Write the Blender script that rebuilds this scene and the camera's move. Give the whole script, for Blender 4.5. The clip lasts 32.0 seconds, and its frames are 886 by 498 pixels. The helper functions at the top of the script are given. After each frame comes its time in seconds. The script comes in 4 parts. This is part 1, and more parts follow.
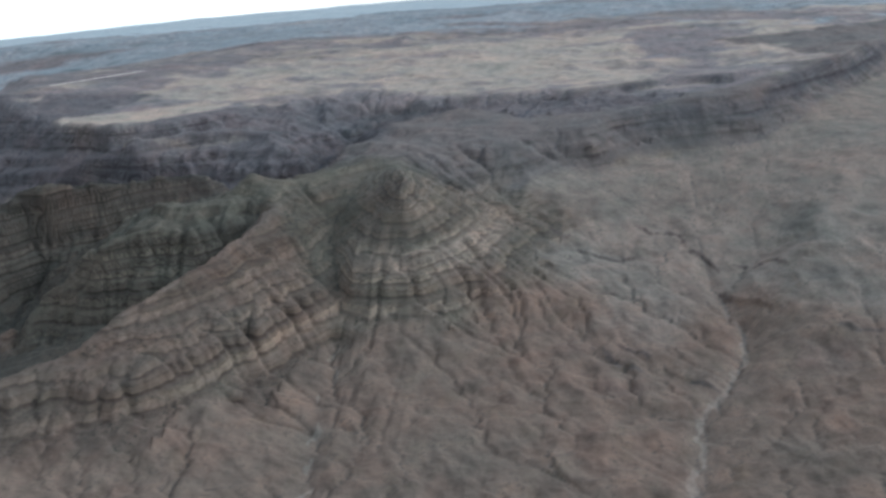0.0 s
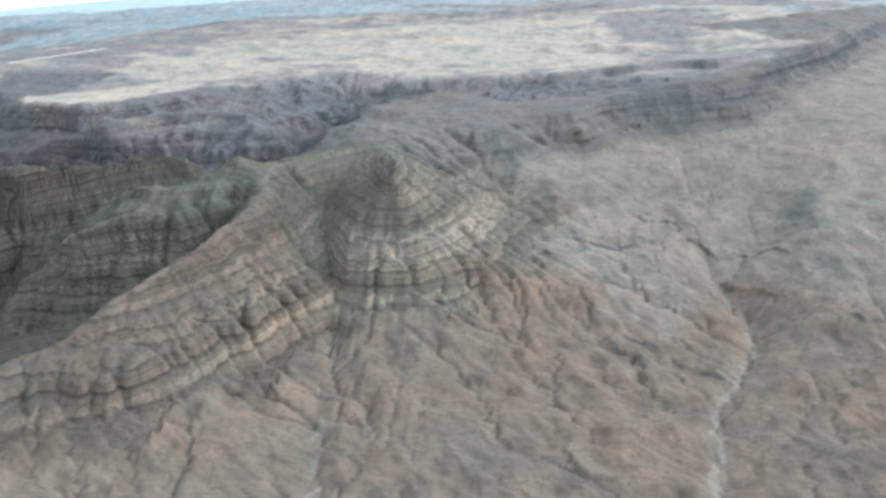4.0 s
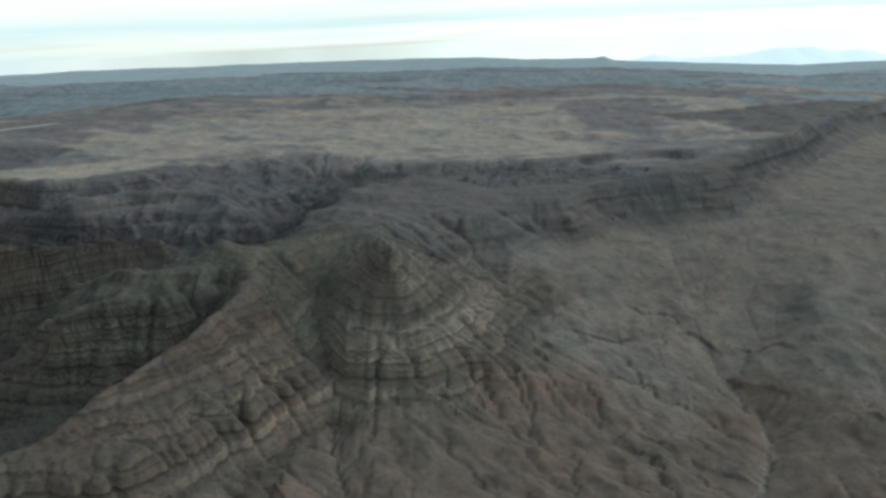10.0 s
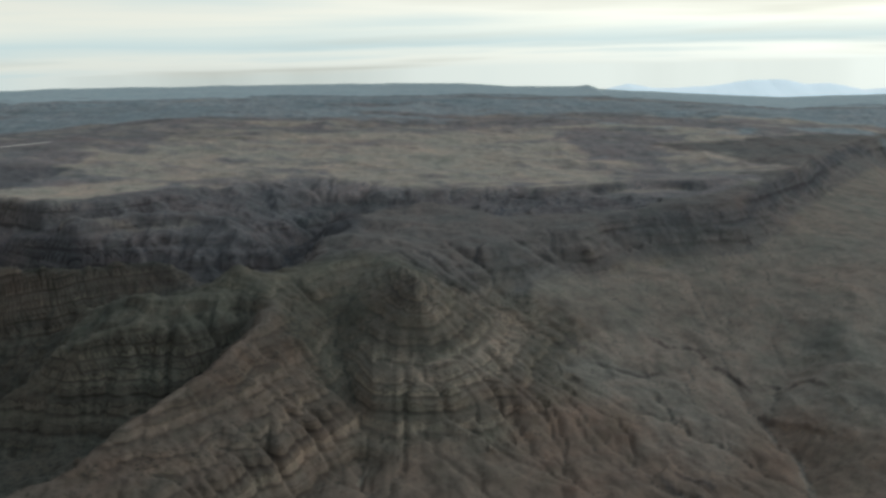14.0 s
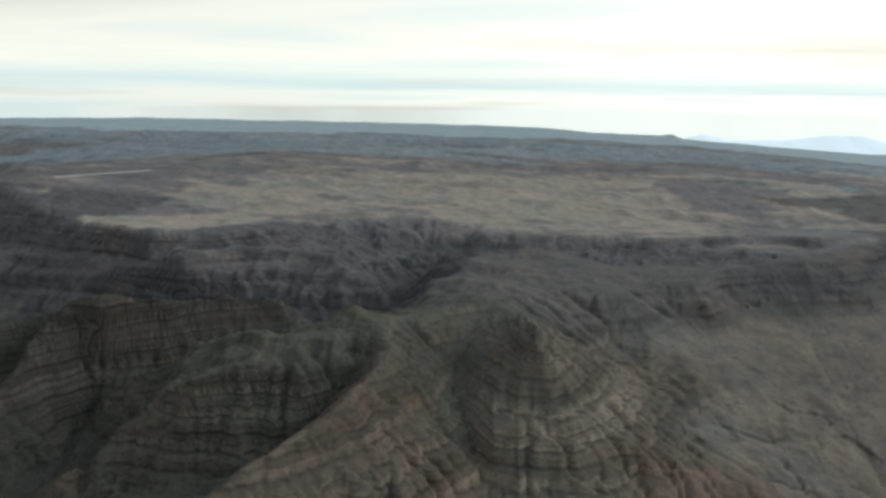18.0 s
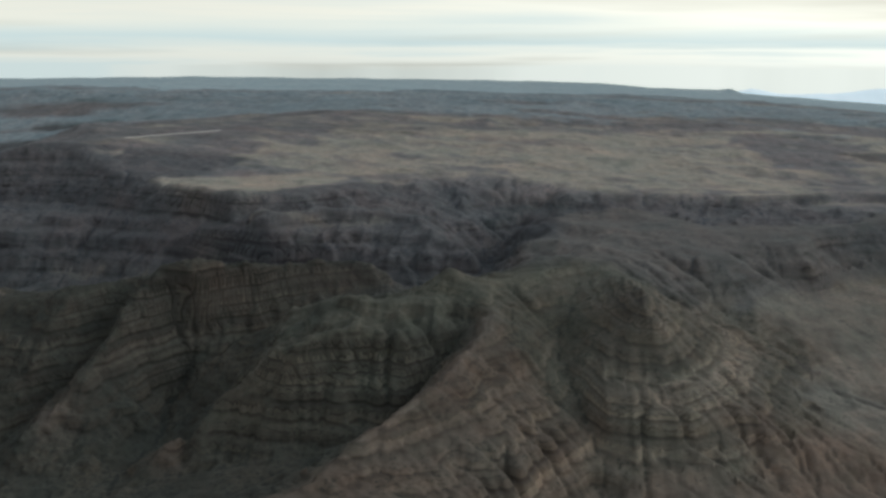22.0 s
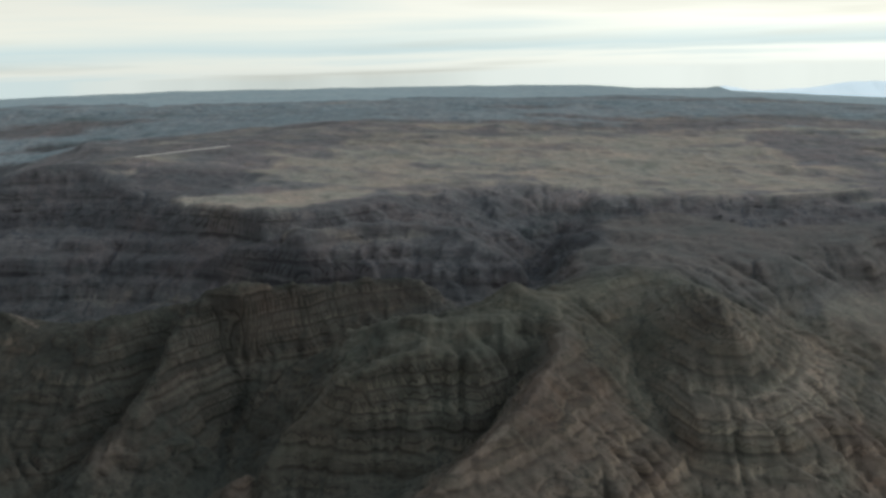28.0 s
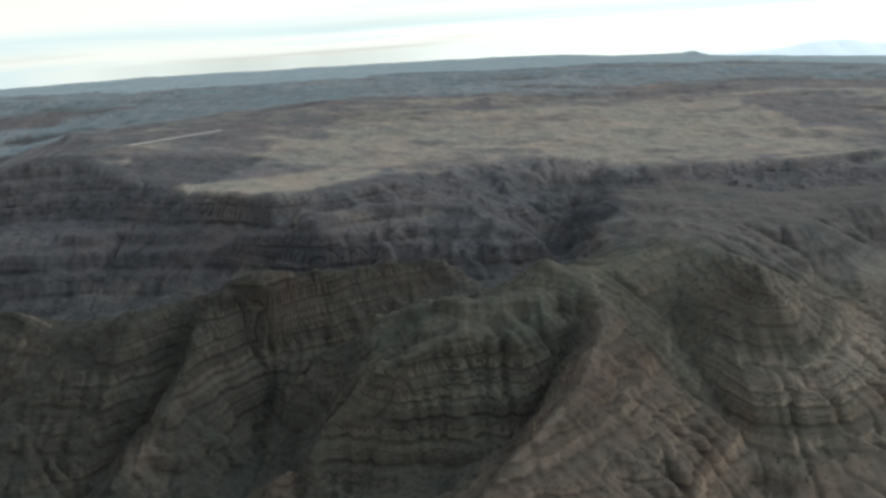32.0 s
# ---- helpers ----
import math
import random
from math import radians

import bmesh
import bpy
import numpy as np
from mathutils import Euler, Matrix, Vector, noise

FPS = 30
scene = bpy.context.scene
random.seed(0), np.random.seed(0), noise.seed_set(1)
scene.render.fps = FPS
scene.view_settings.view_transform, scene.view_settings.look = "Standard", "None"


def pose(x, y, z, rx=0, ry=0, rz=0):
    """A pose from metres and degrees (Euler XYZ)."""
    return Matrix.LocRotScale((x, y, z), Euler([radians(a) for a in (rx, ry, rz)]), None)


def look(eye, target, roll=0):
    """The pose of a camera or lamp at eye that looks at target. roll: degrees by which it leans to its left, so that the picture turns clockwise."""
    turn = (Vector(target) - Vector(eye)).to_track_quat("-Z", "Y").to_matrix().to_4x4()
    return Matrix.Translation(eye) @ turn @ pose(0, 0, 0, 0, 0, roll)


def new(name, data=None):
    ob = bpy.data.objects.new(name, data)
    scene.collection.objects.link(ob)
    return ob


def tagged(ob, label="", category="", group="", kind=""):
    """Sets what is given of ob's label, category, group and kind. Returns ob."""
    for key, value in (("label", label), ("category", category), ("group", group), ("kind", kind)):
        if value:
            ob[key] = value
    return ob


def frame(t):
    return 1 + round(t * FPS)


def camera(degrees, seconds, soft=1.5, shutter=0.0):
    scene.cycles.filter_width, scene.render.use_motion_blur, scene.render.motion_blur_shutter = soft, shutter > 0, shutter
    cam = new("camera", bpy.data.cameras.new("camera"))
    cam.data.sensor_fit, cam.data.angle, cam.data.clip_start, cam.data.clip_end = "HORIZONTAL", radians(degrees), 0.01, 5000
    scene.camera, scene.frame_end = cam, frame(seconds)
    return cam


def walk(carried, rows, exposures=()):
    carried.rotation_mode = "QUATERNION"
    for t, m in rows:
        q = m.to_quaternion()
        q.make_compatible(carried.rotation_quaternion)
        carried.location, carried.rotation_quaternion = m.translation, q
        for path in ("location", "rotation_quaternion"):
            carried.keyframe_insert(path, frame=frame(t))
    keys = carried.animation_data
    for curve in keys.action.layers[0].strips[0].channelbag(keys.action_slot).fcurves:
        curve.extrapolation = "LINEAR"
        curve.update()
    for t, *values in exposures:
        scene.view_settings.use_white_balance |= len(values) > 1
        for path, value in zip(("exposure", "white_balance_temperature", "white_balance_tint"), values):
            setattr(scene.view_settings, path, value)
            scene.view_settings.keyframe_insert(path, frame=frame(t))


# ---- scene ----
# The place is modelled at one tenth of its true size: one unit stands for ten metres.
cam = camera(39.98, 32.0, soft=3.0)
# seconds, x, y, z, heading (degrees to the left of north), tilt, lean
ROWS = [
    (0, -0.00, -0.00, 150.00, 8.711, -12.149, -5.311),
    (0.5, -2.79, 1.30, 149.99, 8.599, -12.945, -5.756),
    (1, -5.57, 2.60, 150.00, 8.420, -13.571, -5.392),
    (1.5, -8.34, 3.91, 150.00, 7.981, -13.762, -4.996),
    (2, -11.10, 5.21, 150.02, 7.294, -13.522, -4.912),
    (2.5, -13.85, 6.52, 150.04, 6.801, -13.382, -5.022),
    (4.5, -24.72, 11.75, 150.21, 5.488, -12.957, -4.196),
    (5, -27.41, 13.06, 150.27, 5.101, -12.650, -4.216),
    (5.5, -30.08, 14.37, 150.34, 4.729, -12.327, -4.116),
    (6, -32.75, 15.68, 150.41, 4.346, -11.974, -3.777),
    (6.5, -35.41, 16.98, 150.48, 3.945, -11.664, -3.702),
    (7, -38.05, 18.29, 150.57, 3.525, -11.329, -3.357),
    (7.5, -40.69, 19.60, 150.65, 3.136, -11.026, -3.215),
    (8, -43.33, 20.91, 150.74, 2.738, -10.684, -3.175),
    (8.5, -45.96, 22.22, 150.83, 2.394, -10.388, -2.893),
    (9, -48.58, 23.53, 150.92, 2.030, -10.092, -2.757),
    (9.5, -51.20, 24.85, 151.01, 1.713, -9.824, -2.424),
    (10, -53.82, 26.18, 151.10, 1.392, -9.569, -2.591),
    (10.5, -56.44, 27.51, 151.19, 1.103, -9.358, -2.469),
    (11, -59.06, 28.85, 151.27, 0.835, -9.144, -2.260),
    (11.5, -61.69, 30.21, 151.34, 0.576, -8.962, -2.109),
    (12, -64.32, 31.57, 151.41, 0.354, -8.796, -1.796),
    (12.5, -66.95, 32.95, 151.47, 0.152, -8.662, -1.644),
    (13, -69.59, 34.34, 151.52, -0.000, -8.550, -1.499),
    (13.5, -72.24, 35.74, 151.57, -0.179, -8.501, -1.497),
    (15.5, -82.92, 41.48, 151.65, -0.411, -8.335, -1.057),
    (16, -85.61, 42.94, 151.65, 0.866, -9.288, -1.571),
    (16.5, -88.31, 44.42, 151.64, 1.333, -9.593, -1.655),
    (17, -91.02, 45.91, 151.63, 0.972, -8.049, 0.029),
    (17.5, -93.73, 47.40, 151.62, 1.497, -6.980, 1.442),
    (18, -96.45, 48.90, 151.60, 2.554, -6.484, 0.830),
    (18.5, -99.17, 50.41, 151.58, 3.843, -6.882, 0.320),
    (19, -101.89, 51.91, 151.56, 4.697, -7.861, -0.334),
    (19.5, -104.60, 53.42, 151.54, 5.120, -8.298, -0.264),
    (20, -107.31, 54.93, 151.53, 5.166, -8.541, -0.283),
    (20.5, -110.01, 56.44, 151.51, 4.888, -8.691, -0.092),
    (21, -112.71, 57.94, 151.50, 4.737, -8.684, -0.058),
    (21.5, -115.39, 59.44, 151.50, 4.536, -8.604, 0.115),
    (22, -118.06, 60.94, 151.49, 4.377, -8.529, 0.294),
    (22.5, -120.73, 62.43, 151.49, 4.159, -8.470, 0.498),
    (23, -123.38, 63.91, 151.50, 3.963, -8.427, 0.539),
    (23.5, -126.02, 65.39, 151.50, 3.842, -8.369, 0.621),
    (24, -128.65, 66.86, 151.51, 3.759, -8.299, 0.603),
    (24.5, -131.27, 68.33, 151.52, 3.668, -8.215, 0.385),
    (25, -133.88, 69.80, 151.53, 3.549, -8.143, -0.067),
    (25.5, -136.49, 71.26, 151.55, 3.471, -8.131, -0.278),
    (27.5, -146.78, 77.11, 151.62, 3.004, -8.190, -1.393),
    (28, -149.33, 78.57, 151.64, 2.885, -8.242, -1.548),
    (28.5, -151.87, 80.04, 151.66, 2.734, -8.352, -1.837),
    (29, -154.40, 81.51, 151.69, 2.588, -8.457, -2.085),
    (29.5, -156.91, 82.98, 151.71, 2.438, -8.568, -2.525),
    (30, -159.42, 84.46, 151.74, 2.299, -8.701, -2.855),
    (30.5, -161.92, 85.94, 151.76, 2.113, -8.864, -3.165),
    (31, -164.41, 87.42, 151.79, 1.888, -9.063, -3.362),
    (31.5, -166.89, 88.91, 151.81, 1.639, -9.247, -3.459),
    (32, -169.37, 90.40, 151.84, 1.369, -9.453, -3.758),
]


def air(x, y, z, head, tilt, lean):
    return pose(x, y, z, 0, 0, head) @ pose(0, 0, 0, 90 + tilt, 0, 0) @ pose(0, 0, 0, 0, 0, lean)


walk(cam, [(t, air(*row)) for t, *row in ROWS], exposures=[
    (0, 0.5, 5880, 16), (1, 1.05, 5950, 15), (2, 1.4, 5960, 12.5), (6, 1.5, 5830, 9), (7.2, 1.35, 5880, 7.5), (8.5, 0.3, 5860, 4.5), (9.2, 0.06, 5920, 4),
    (13, -0.38, 6200, 7.5), (16, -0.5, 6300, 9), (17, -0.08, 6300, 9), (18, -0.2, 6300, 9), (19, -0.42, 6300, 9.5), (23, -0.4, 6300, 9.5), (25, -0.54, 6300, 9.5), (28, -0.37, 6300, 9.5), (30, -0.27, 6290, 9.5), (32, -0.06, 6260, 9.5)])

# ---- sky and sun ----
SUN_UP, SUN_TURN = radians(29), radians(68)
world = bpy.data.worlds.new("world")
scene.world = world
world.use_nodes = True
wt = world.node_tree
wt.nodes.clear()


def node(tree, kind, **values):
    n = tree.nodes.new(kind)
    for key, value in values.items():
        if key in ("operation", "blend_type", "data_type", "sky_type", "noise_dimensions", "interpolation_type"):
            if key == "operation":
                n.operation = value
            elif key == "blend_type":
                n.blend_type = value
            elif key == "data_type":
                n.data_type = value
            elif key == "sky_type":
                n.sky_type = value
            elif key == "noise_dimensions":
                n.noise_dimensions = value
            else:
                n.interpolation_type = value
        else:
            n.inputs[key.replace("_", " ")].default_value = value
    return n


def math_node(tree, op, a, b=None, clamp=False):
    n = tree.nodes.new("ShaderNodeMath")
    n.operation, n.use_clamp = op, clamp
    for k, v in enumerate((a, b)):
        if v is None:
            continue
        if isinstance(v, (int, float)):
            n.inputs[k].default_value = v
        else:
            tree.links.new(v, n.inputs[k])
    return n.outputs[0]


def ramp(tree, value, stops):
    n = tree.nodes.new("ShaderNodeValToRGB")
    tree.links.new(value, n.inputs[0])
    e = n.color_ramp.elements
    while len(e) < len(stops):
        e.new(0.5)
    for k, (p, c) in enumerate(stops):
        e[k].position = p
        e[k].color = (*c, 1) if len(c) == 3 else c
    return n.outputs[0]


def mix(tree, fac, a, b, blend="MIX"):
    n = tree.nodes.new("ShaderNodeMix")
    n.data_type, n.blend_type = "RGBA", blend
    for key, v in ((0, fac), (6, a), (7, b)):
        if isinstance(v, (int, float)):
            n.inputs[key].default_value = v
        elif isinstance(v, tuple):
            n.inputs[key].default_value = (*v, 1)
        else:
            tree.links.new(v, n.inputs[key])
    return n.outputs[2]


def build_sky():
    tree = wt
    out = tree.nodes.new("ShaderNodeOutputWorld")
    sky = tree.nodes.new("ShaderNodeTexSky")
    sky.sky_type, sky.sun_disc = "NISHITA", False
    sky.sun_elevation, sky.sun_rotation = SUN_UP, SUN_TURN
    sky.dust_density = 3.0
    coord = tree.nodes.new("ShaderNodeTexCoord")
    part_xyz = tree.nodes.new("ShaderNodeSeparateXYZ")
    tree.links.new(coord.outputs["Generated"], part_xyz.inputs[0])
    up = part_xyz.outputs[2]
    # cloud layer seen from below: the direction is laid out on a level sheet
    height = math_node(tree, "ADD", math_node(tree, "MAXIMUM", up, 0.0), 0.045)
    flat = tree.nodes.new("ShaderNodeCombineXYZ")
    tree.links.new(math_node(tree, "DIVIDE", part_xyz.outputs[0], height), flat.inputs[0])
    tree.links.new(math_node(tree, "DIVIDE", part_xyz.outputs[1], height), flat.inputs[1])
    turn = tree.nodes.new("ShaderNodeMapping")
    tree.links.new(flat.outputs[0], turn.inputs[0])
    turn.inputs["Rotation"].default_value = (0, 0, radians(-8))
    turn.inputs["Scale"].default_value = (0.13, 0.20, 1)
    turn.inputs["Location"].default_value = (0.6, 1.35, 0)
    streak = node(tree, "ShaderNodeTexNoise", Scale=1.0, Detail=6.0, Roughness=0.5, Distortion=0.3)
    tree.links.new(turn.outputs[0], streak.inputs["Vector"])
    # a gap between two decks of cloud shows a strip of pale blue low over the horizon
    wave = math_node(tree, "MULTIPLY", math_node(tree, "SUBTRACT", streak.outputs[0], 0.5), 0.035)
    lift = math_node(tree, "ADD", up, wave)
    gap = ramp(tree, lift, [(0.0, (0.25, 0.25, 0.25)), (0.006, (0.10, 0.10, 0.10)), (0.011, (0.12, 0.12, 0.12)), (0.019, (0.66, 0.66, 0.66)), (0.024, (0.56, 0.56, 0.56)), (0.036, (0.10, 0.10, 0.10)), (0.5, (0.05, 0.05, 0.05))])
    holes = ramp(tree, streak.outputs[0], [(0.36, (1, 1, 1)), (0.50, (0, 0, 0))])
    open_sky = math_node(tree, "MAXIMUM", gap, math_node(tree, "MULTIPLY", holes, 0.5))
    deck = ramp(tree, up, [(0.0, (1.38, 1.38, 1.22)), (0.03, (1.62, 1.58, 1.34)), (0.08, (1.46, 1.42, 1.24)), (0.16, (1.1, 1.07, 1.02)), (0.32, (0.66, 0.68, 0.71)), (1.0, (0.50, 0.52, 0.56))])
    shade = ramp(tree, streak.outputs[0], [(0.50, (1, 1, 1)), (0.70, (0.66, 0.65, 0.63))])
    cloud = mix(tree, 1.0, deck, shade, "MULTIPLY")
    aim = tree.nodes.new("ShaderNodeVectorMath")
    aim.operation = "DOT_PRODUCT"
    tree.links.new(coord.outputs["Generated"], aim.inputs[0])
    aim.inputs[1].default_value = (math.sin(SUN_TURN) * math.cos(SUN_UP), math.cos(SUN_TURN) * math.cos(SUN_UP), math.sin(SUN_UP))
    bright = math_node(tree, "ADD", 0.74, math_node(tree, "MULTIPLY", math_node(tree, "POWER", math_node(tree, "MAXIMUM", aim.outputs["Value"], 0.0), 2.0), 1.0))
    glow = tree.nodes.new("ShaderNodeCombineXYZ")
    for k in range(3):
        tree.links.new(bright, glow.inputs[k])
    cloud = mix(tree, 1.0, cloud, glow.outputs[0], "MULTIPLY")
    clear = mix(tree, 0.85, sky.outputs[0], (6.0, 8.4, 9.0))
    bg_sky, bg_cloud = tree.nodes.new("ShaderNodeBackground"), tree.nodes.new("ShaderNodeBackground")
    tree.links.new(clear, bg_sky.inputs[0])
    bg_sky.inputs[1].default_value = 0.12
    tree.links.new(cloud, bg_cloud.inputs[0])
    bg_cloud.inputs[1].default_value = 1.0
    blend = tree.nodes.new("ShaderNodeMixShader")
    veil = math_node(tree, "SUBTRACT", 1.0, open_sky)
    tree.links.new(veil, blend.inputs[0])
    tree.links.new(bg_sky.outputs[0], blend.inputs[1])
    tree.links.new(bg_cloud.outputs[0], blend.inputs[2])
    tree.links.new(blend.outputs[0], out.inputs[0])


build_sky()
sun_data = bpy.data.lights.new("sun", "SUN")
sun_data.energy, sun_data.angle, sun_data.color = 1.25, radians(20), (1.0, 0.96, 0.90)
sun = new("sun", sun_data)
SUN_WAY = Vector((math.sin(SUN_TURN) * math.cos(SUN_UP), math.cos(SUN_TURN) * math.cos(SUN_UP), math.sin(SUN_UP)))
sun.matrix_world = look(SUN_WAY * 100, (0, 0, 0))


# ---- materials ----
# per kind of land: loose soil, bedrock, bushes, share of bushes, share of bare beds on gentle slopes
# haze is put into these colours: farther kinds bluer and paler, nearer ones darker
LAND = {
    "basin": ((0.134, 0.111, 0.095), (0.119, 0.097, 0.083), (0.070, 0.066, 0.057), 0.08, 0.0),
    "fan": ((0.163, 0.150, 0.136), (0.147, 0.130, 0.116), (0.094, 0.090, 0.079), 0.15, 0.0),
    "ridge": ((0.083, 0.075, 0.067), (0.110, 0.096, 0.085), (0.035, 0.035, 0.029), 0.25, 0.55),
    "butte": ((0.086, 0.084, 0.074), (0.130, 0.120, 0.106), (0.034, 0.036, 0.030), 0.25, 0.5),
    "dome": ((0.098, 0.099, 0.083), (0.078, 0.077, 0.069), (0.042, 0.047, 0.039), 0.25, 0.35),
    "mesa": ((0.057, 0.060, 0.053), (0.062, 0.059, 0.055), (0.025, 0.029, 0.026), 0.38, 0.3),
    # canyon tones have shade and the blue of haze painted in
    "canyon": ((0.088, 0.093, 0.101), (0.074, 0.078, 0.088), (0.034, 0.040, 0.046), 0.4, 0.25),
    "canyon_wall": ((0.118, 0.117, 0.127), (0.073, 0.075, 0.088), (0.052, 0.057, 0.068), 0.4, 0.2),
    "escarpment": ((0.122, 0.118, 0.118), (0.086, 0.085, 0.090), (0.060, 0.062, 0.065), 0.3, 0.2),
    # plateau and grass tones include the haze of distance
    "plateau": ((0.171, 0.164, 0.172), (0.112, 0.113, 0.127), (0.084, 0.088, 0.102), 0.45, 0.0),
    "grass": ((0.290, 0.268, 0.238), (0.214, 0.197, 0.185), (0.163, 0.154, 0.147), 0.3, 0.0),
    "hazed": ((0.220, 0.262, 0.292), (0.180, 0.218, 0.246), (0.132, 0.168, 0.194), 0.5, 0.0),
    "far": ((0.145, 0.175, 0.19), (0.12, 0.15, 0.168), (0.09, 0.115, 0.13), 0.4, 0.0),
    "crown": ((0.058, 0.057, 0.054), (0.078, 0.074, 0.068), (0.032, 0.035, 0.030), 0.35, 0.5),
    "red": ((0.150, 0.121, 0.107), (0.132, 0.105, 0.092), (0.080, 0.071, 0.062), 0.12, 0.0),
    "ravine": ((0.063, 0.065, 0.058), (0.060, 0.060, 0.055), (0.027, 0.031, 0.028), 0.4, 0.3),
    "bowl": ((0.076, 0.079, 0.068), (0.082, 0.081, 0.072), (0.036, 0.040, 0.034), 0.4, 0.25),
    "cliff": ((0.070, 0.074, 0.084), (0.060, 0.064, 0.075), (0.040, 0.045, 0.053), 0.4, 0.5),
    "bench": ((0.19, 0.182, 0.175), (0.17, 0.163, 0.158), (0.09, 0.09, 0.09), 0.2, 0.3),
    "ledge": ((0.198, 0.174, 0.154), (0.222, 0.192, 0.169), (0.092, 0.086, 0.075), 0.1, 0.6),
    "wash": ((0.186, 0.170, 0.152), (0.160, 0.143, 0.128), (0.125, 0.117, 0.105), 0.0, 0.0),
    "outcrop": ((0.107, 0.096, 0.091), (0.088, 0.077, 0.073), (0.058, 0.056, 0.054), 0.3, 0.3),
}


def land_material(name, glow=None, grain=1.0):
    """Soil, bedrock and bushes, by the slope and the kind of land: three tones are laid on the sheet, each as an attribute."""
    m = bpy.data.materials.new(name)
    m.use_nodes = True
    t = m.node_tree
    bsdf = t.nodes["Principled BSDF"]
    bsdf.inputs["Roughness"].default_value = 0.95
    bsdf.inputs["Specular IOR Level"].default_value = 0.12
    geo = t.nodes.new("ShaderNodeNewGeometry")
    pos = geo.outputs["Position"]
    xyz = t.nodes.new("ShaderNodeSeparateXYZ")
    t.links.new(pos, xyz.inputs[0])
    nrm = t.nodes.new("ShaderNodeSeparateXYZ")
    t.links.new(geo.outputs["Normal"], nrm.inputs[0])

    def kind(name):
        n = t.nodes.new("ShaderNodeAttribute")
        n.attribute_name = name
        return n

    soil, rock, bush = kind("soil"), kind("rock"), kind("bush")

    def noise_at(scale, detail=6.0, rough=0.6, stretch=None):
        n = node(t, "ShaderNodeTexNoise", Scale=scale, Detail=detail, Roughness=rough)
        if stretch:
            mp = t.nodes.new("ShaderNodeMapping")
            mp.inputs["Scale"].default_value = stretch
            t.links.new(pos, mp.inputs[0])
            t.links.new(mp.outputs[0], n.inputs["Vector"])
        else:
            t.links.new(pos, n.inputs["Vector"])
        return n.outputs[0]

    broad, mid, fine = noise_at(0.022, 6), noise_at(0.11, 7, 0.65), noise_at(0.9 * grain, 6, 0.7)
    # pinkish and greyish soils change over with distance along the slopes
    tone = mix(t, ramp(t, broad, [(0.36, (0, 0, 0)), (0.64, (1, 1, 1))]), (1.08, 0.99, 0.93), (0.94, 0.97, 0.94))
    stains = noise_at(0.05, 5, 0.62, (1.0, 0.55, 1.4))
    tone = mix(t, 1.0, tone, ramp(t, stains, [(0.34, (0.84, 0.86, 0.85)), (0.47, (0.98, 0.99, 0.97)), (0.60, (1.05, 1.02, 0.99)), (0.72, (1.16, 1.09, 1.02))]), "MULTIPLY")
    patchy = noise_at(0.13, 5, 0.6, (1.0, 0.7, 1.2))
    tone = mix(t, 1.0, tone, ramp(t, patchy, [(0.36, (0.90, 0.93, 0.91)), (0.50, (1, 1, 1)), (0.64, (1.07, 1.03, 1.01))]), "MULTIPLY")
    ground = mix(t, 1.0, soil.outputs["Color"], tone, "MULTIPLY")
    ground = mix(t, 1.0, ground, ramp(t, mid, [(0.32, (0.66, 0.67, 0.68)), (0.52, (1, 1, 1)), (0.72, (1.25, 1.22, 1.18))]), "MULTIPLY")
    bed = t.nodes.new("ShaderNodeCombineXYZ")
    level = math_node(t, "ADD", xyz.outputs[2], math_node(t, "MULTIPLY", mid, 1.6))
    level = math_node(t, "ADD", level, math_node(t, "MULTIPLY", xyz.outputs[0], DIP_X))
    level = math_node(t, "ADD", level, math_node(t, "MULTIPLY", xyz.outputs[1], DIP_Y))
    t.links.new(math_node(t, "MULTIPLY", level, 0.36), bed.inputs[2])
    t.links.new(math_node(t, "MULTIPLY", xyz.outputs[0], 0.006), bed.inputs[0])
    t.links.new(math_node(t, "MULTIPLY", xyz.outputs[1], 0.006), bed.inputs[1])
    beds = node(t, "ShaderNodeTexNoise", Scale=1.0, Detail=4.0, Roughness=0.75)
    t.links.new(bed.outputs[0], beds.inputs["Vector"])
    stone = mix(t, 1.0, rock.outputs["Color"], ramp(t, beds.outputs[0], [(0.34, (0.7, 0.68, 0.66)), (0.5, (0.95, 0.95, 0.95)), (0.64, (1.2, 1.18, 1.12))]), "MULTIPLY")
    # dark lines paint shade and bushes at each bed's foot, pale faces above
    bare = t.nodes.new("ShaderNodeSeparateColor")
    t.links.new(kind("cover").outputs["Color"], bare.inputs[0])
    ledge_tone = ramp(t, math_node(t, "ADD", bare.outputs[2], math_node(t, "MULTIPLY", math_node(t, "SUBTRACT", fine, 0.5), 0.16)), [(0.0, (1.05, 1.05, 1.03)), (0.34, (0.95, 0.95, 0.95)), (0.52, (0.5, 0.49, 0.48)), (0.60, (0.55, 0.53, 0.52)), (0.68, (1.25, 1.22, 1.17)), (0.92, (1.15, 1.13, 1.1)), (1.0, (0.9, 0.88, 0.87))])
    shown = ramp(t, noise_at(0.045, 4, 0.6), [(0.36, (0.35, 0.35, 0.35)), (0.54, (1, 1, 1))])
    stone = mix(t, 1.0, stone, mix(t, shown, (0.9, 0.9, 0.89), ledge_tone), "MULTIPLY")
    stone = mix(t, 1.0, stone, tone, "MULTIPLY")
    streaks = noise_at(1.0, 5, 0.65, (0.4, 0.4, 0.05))
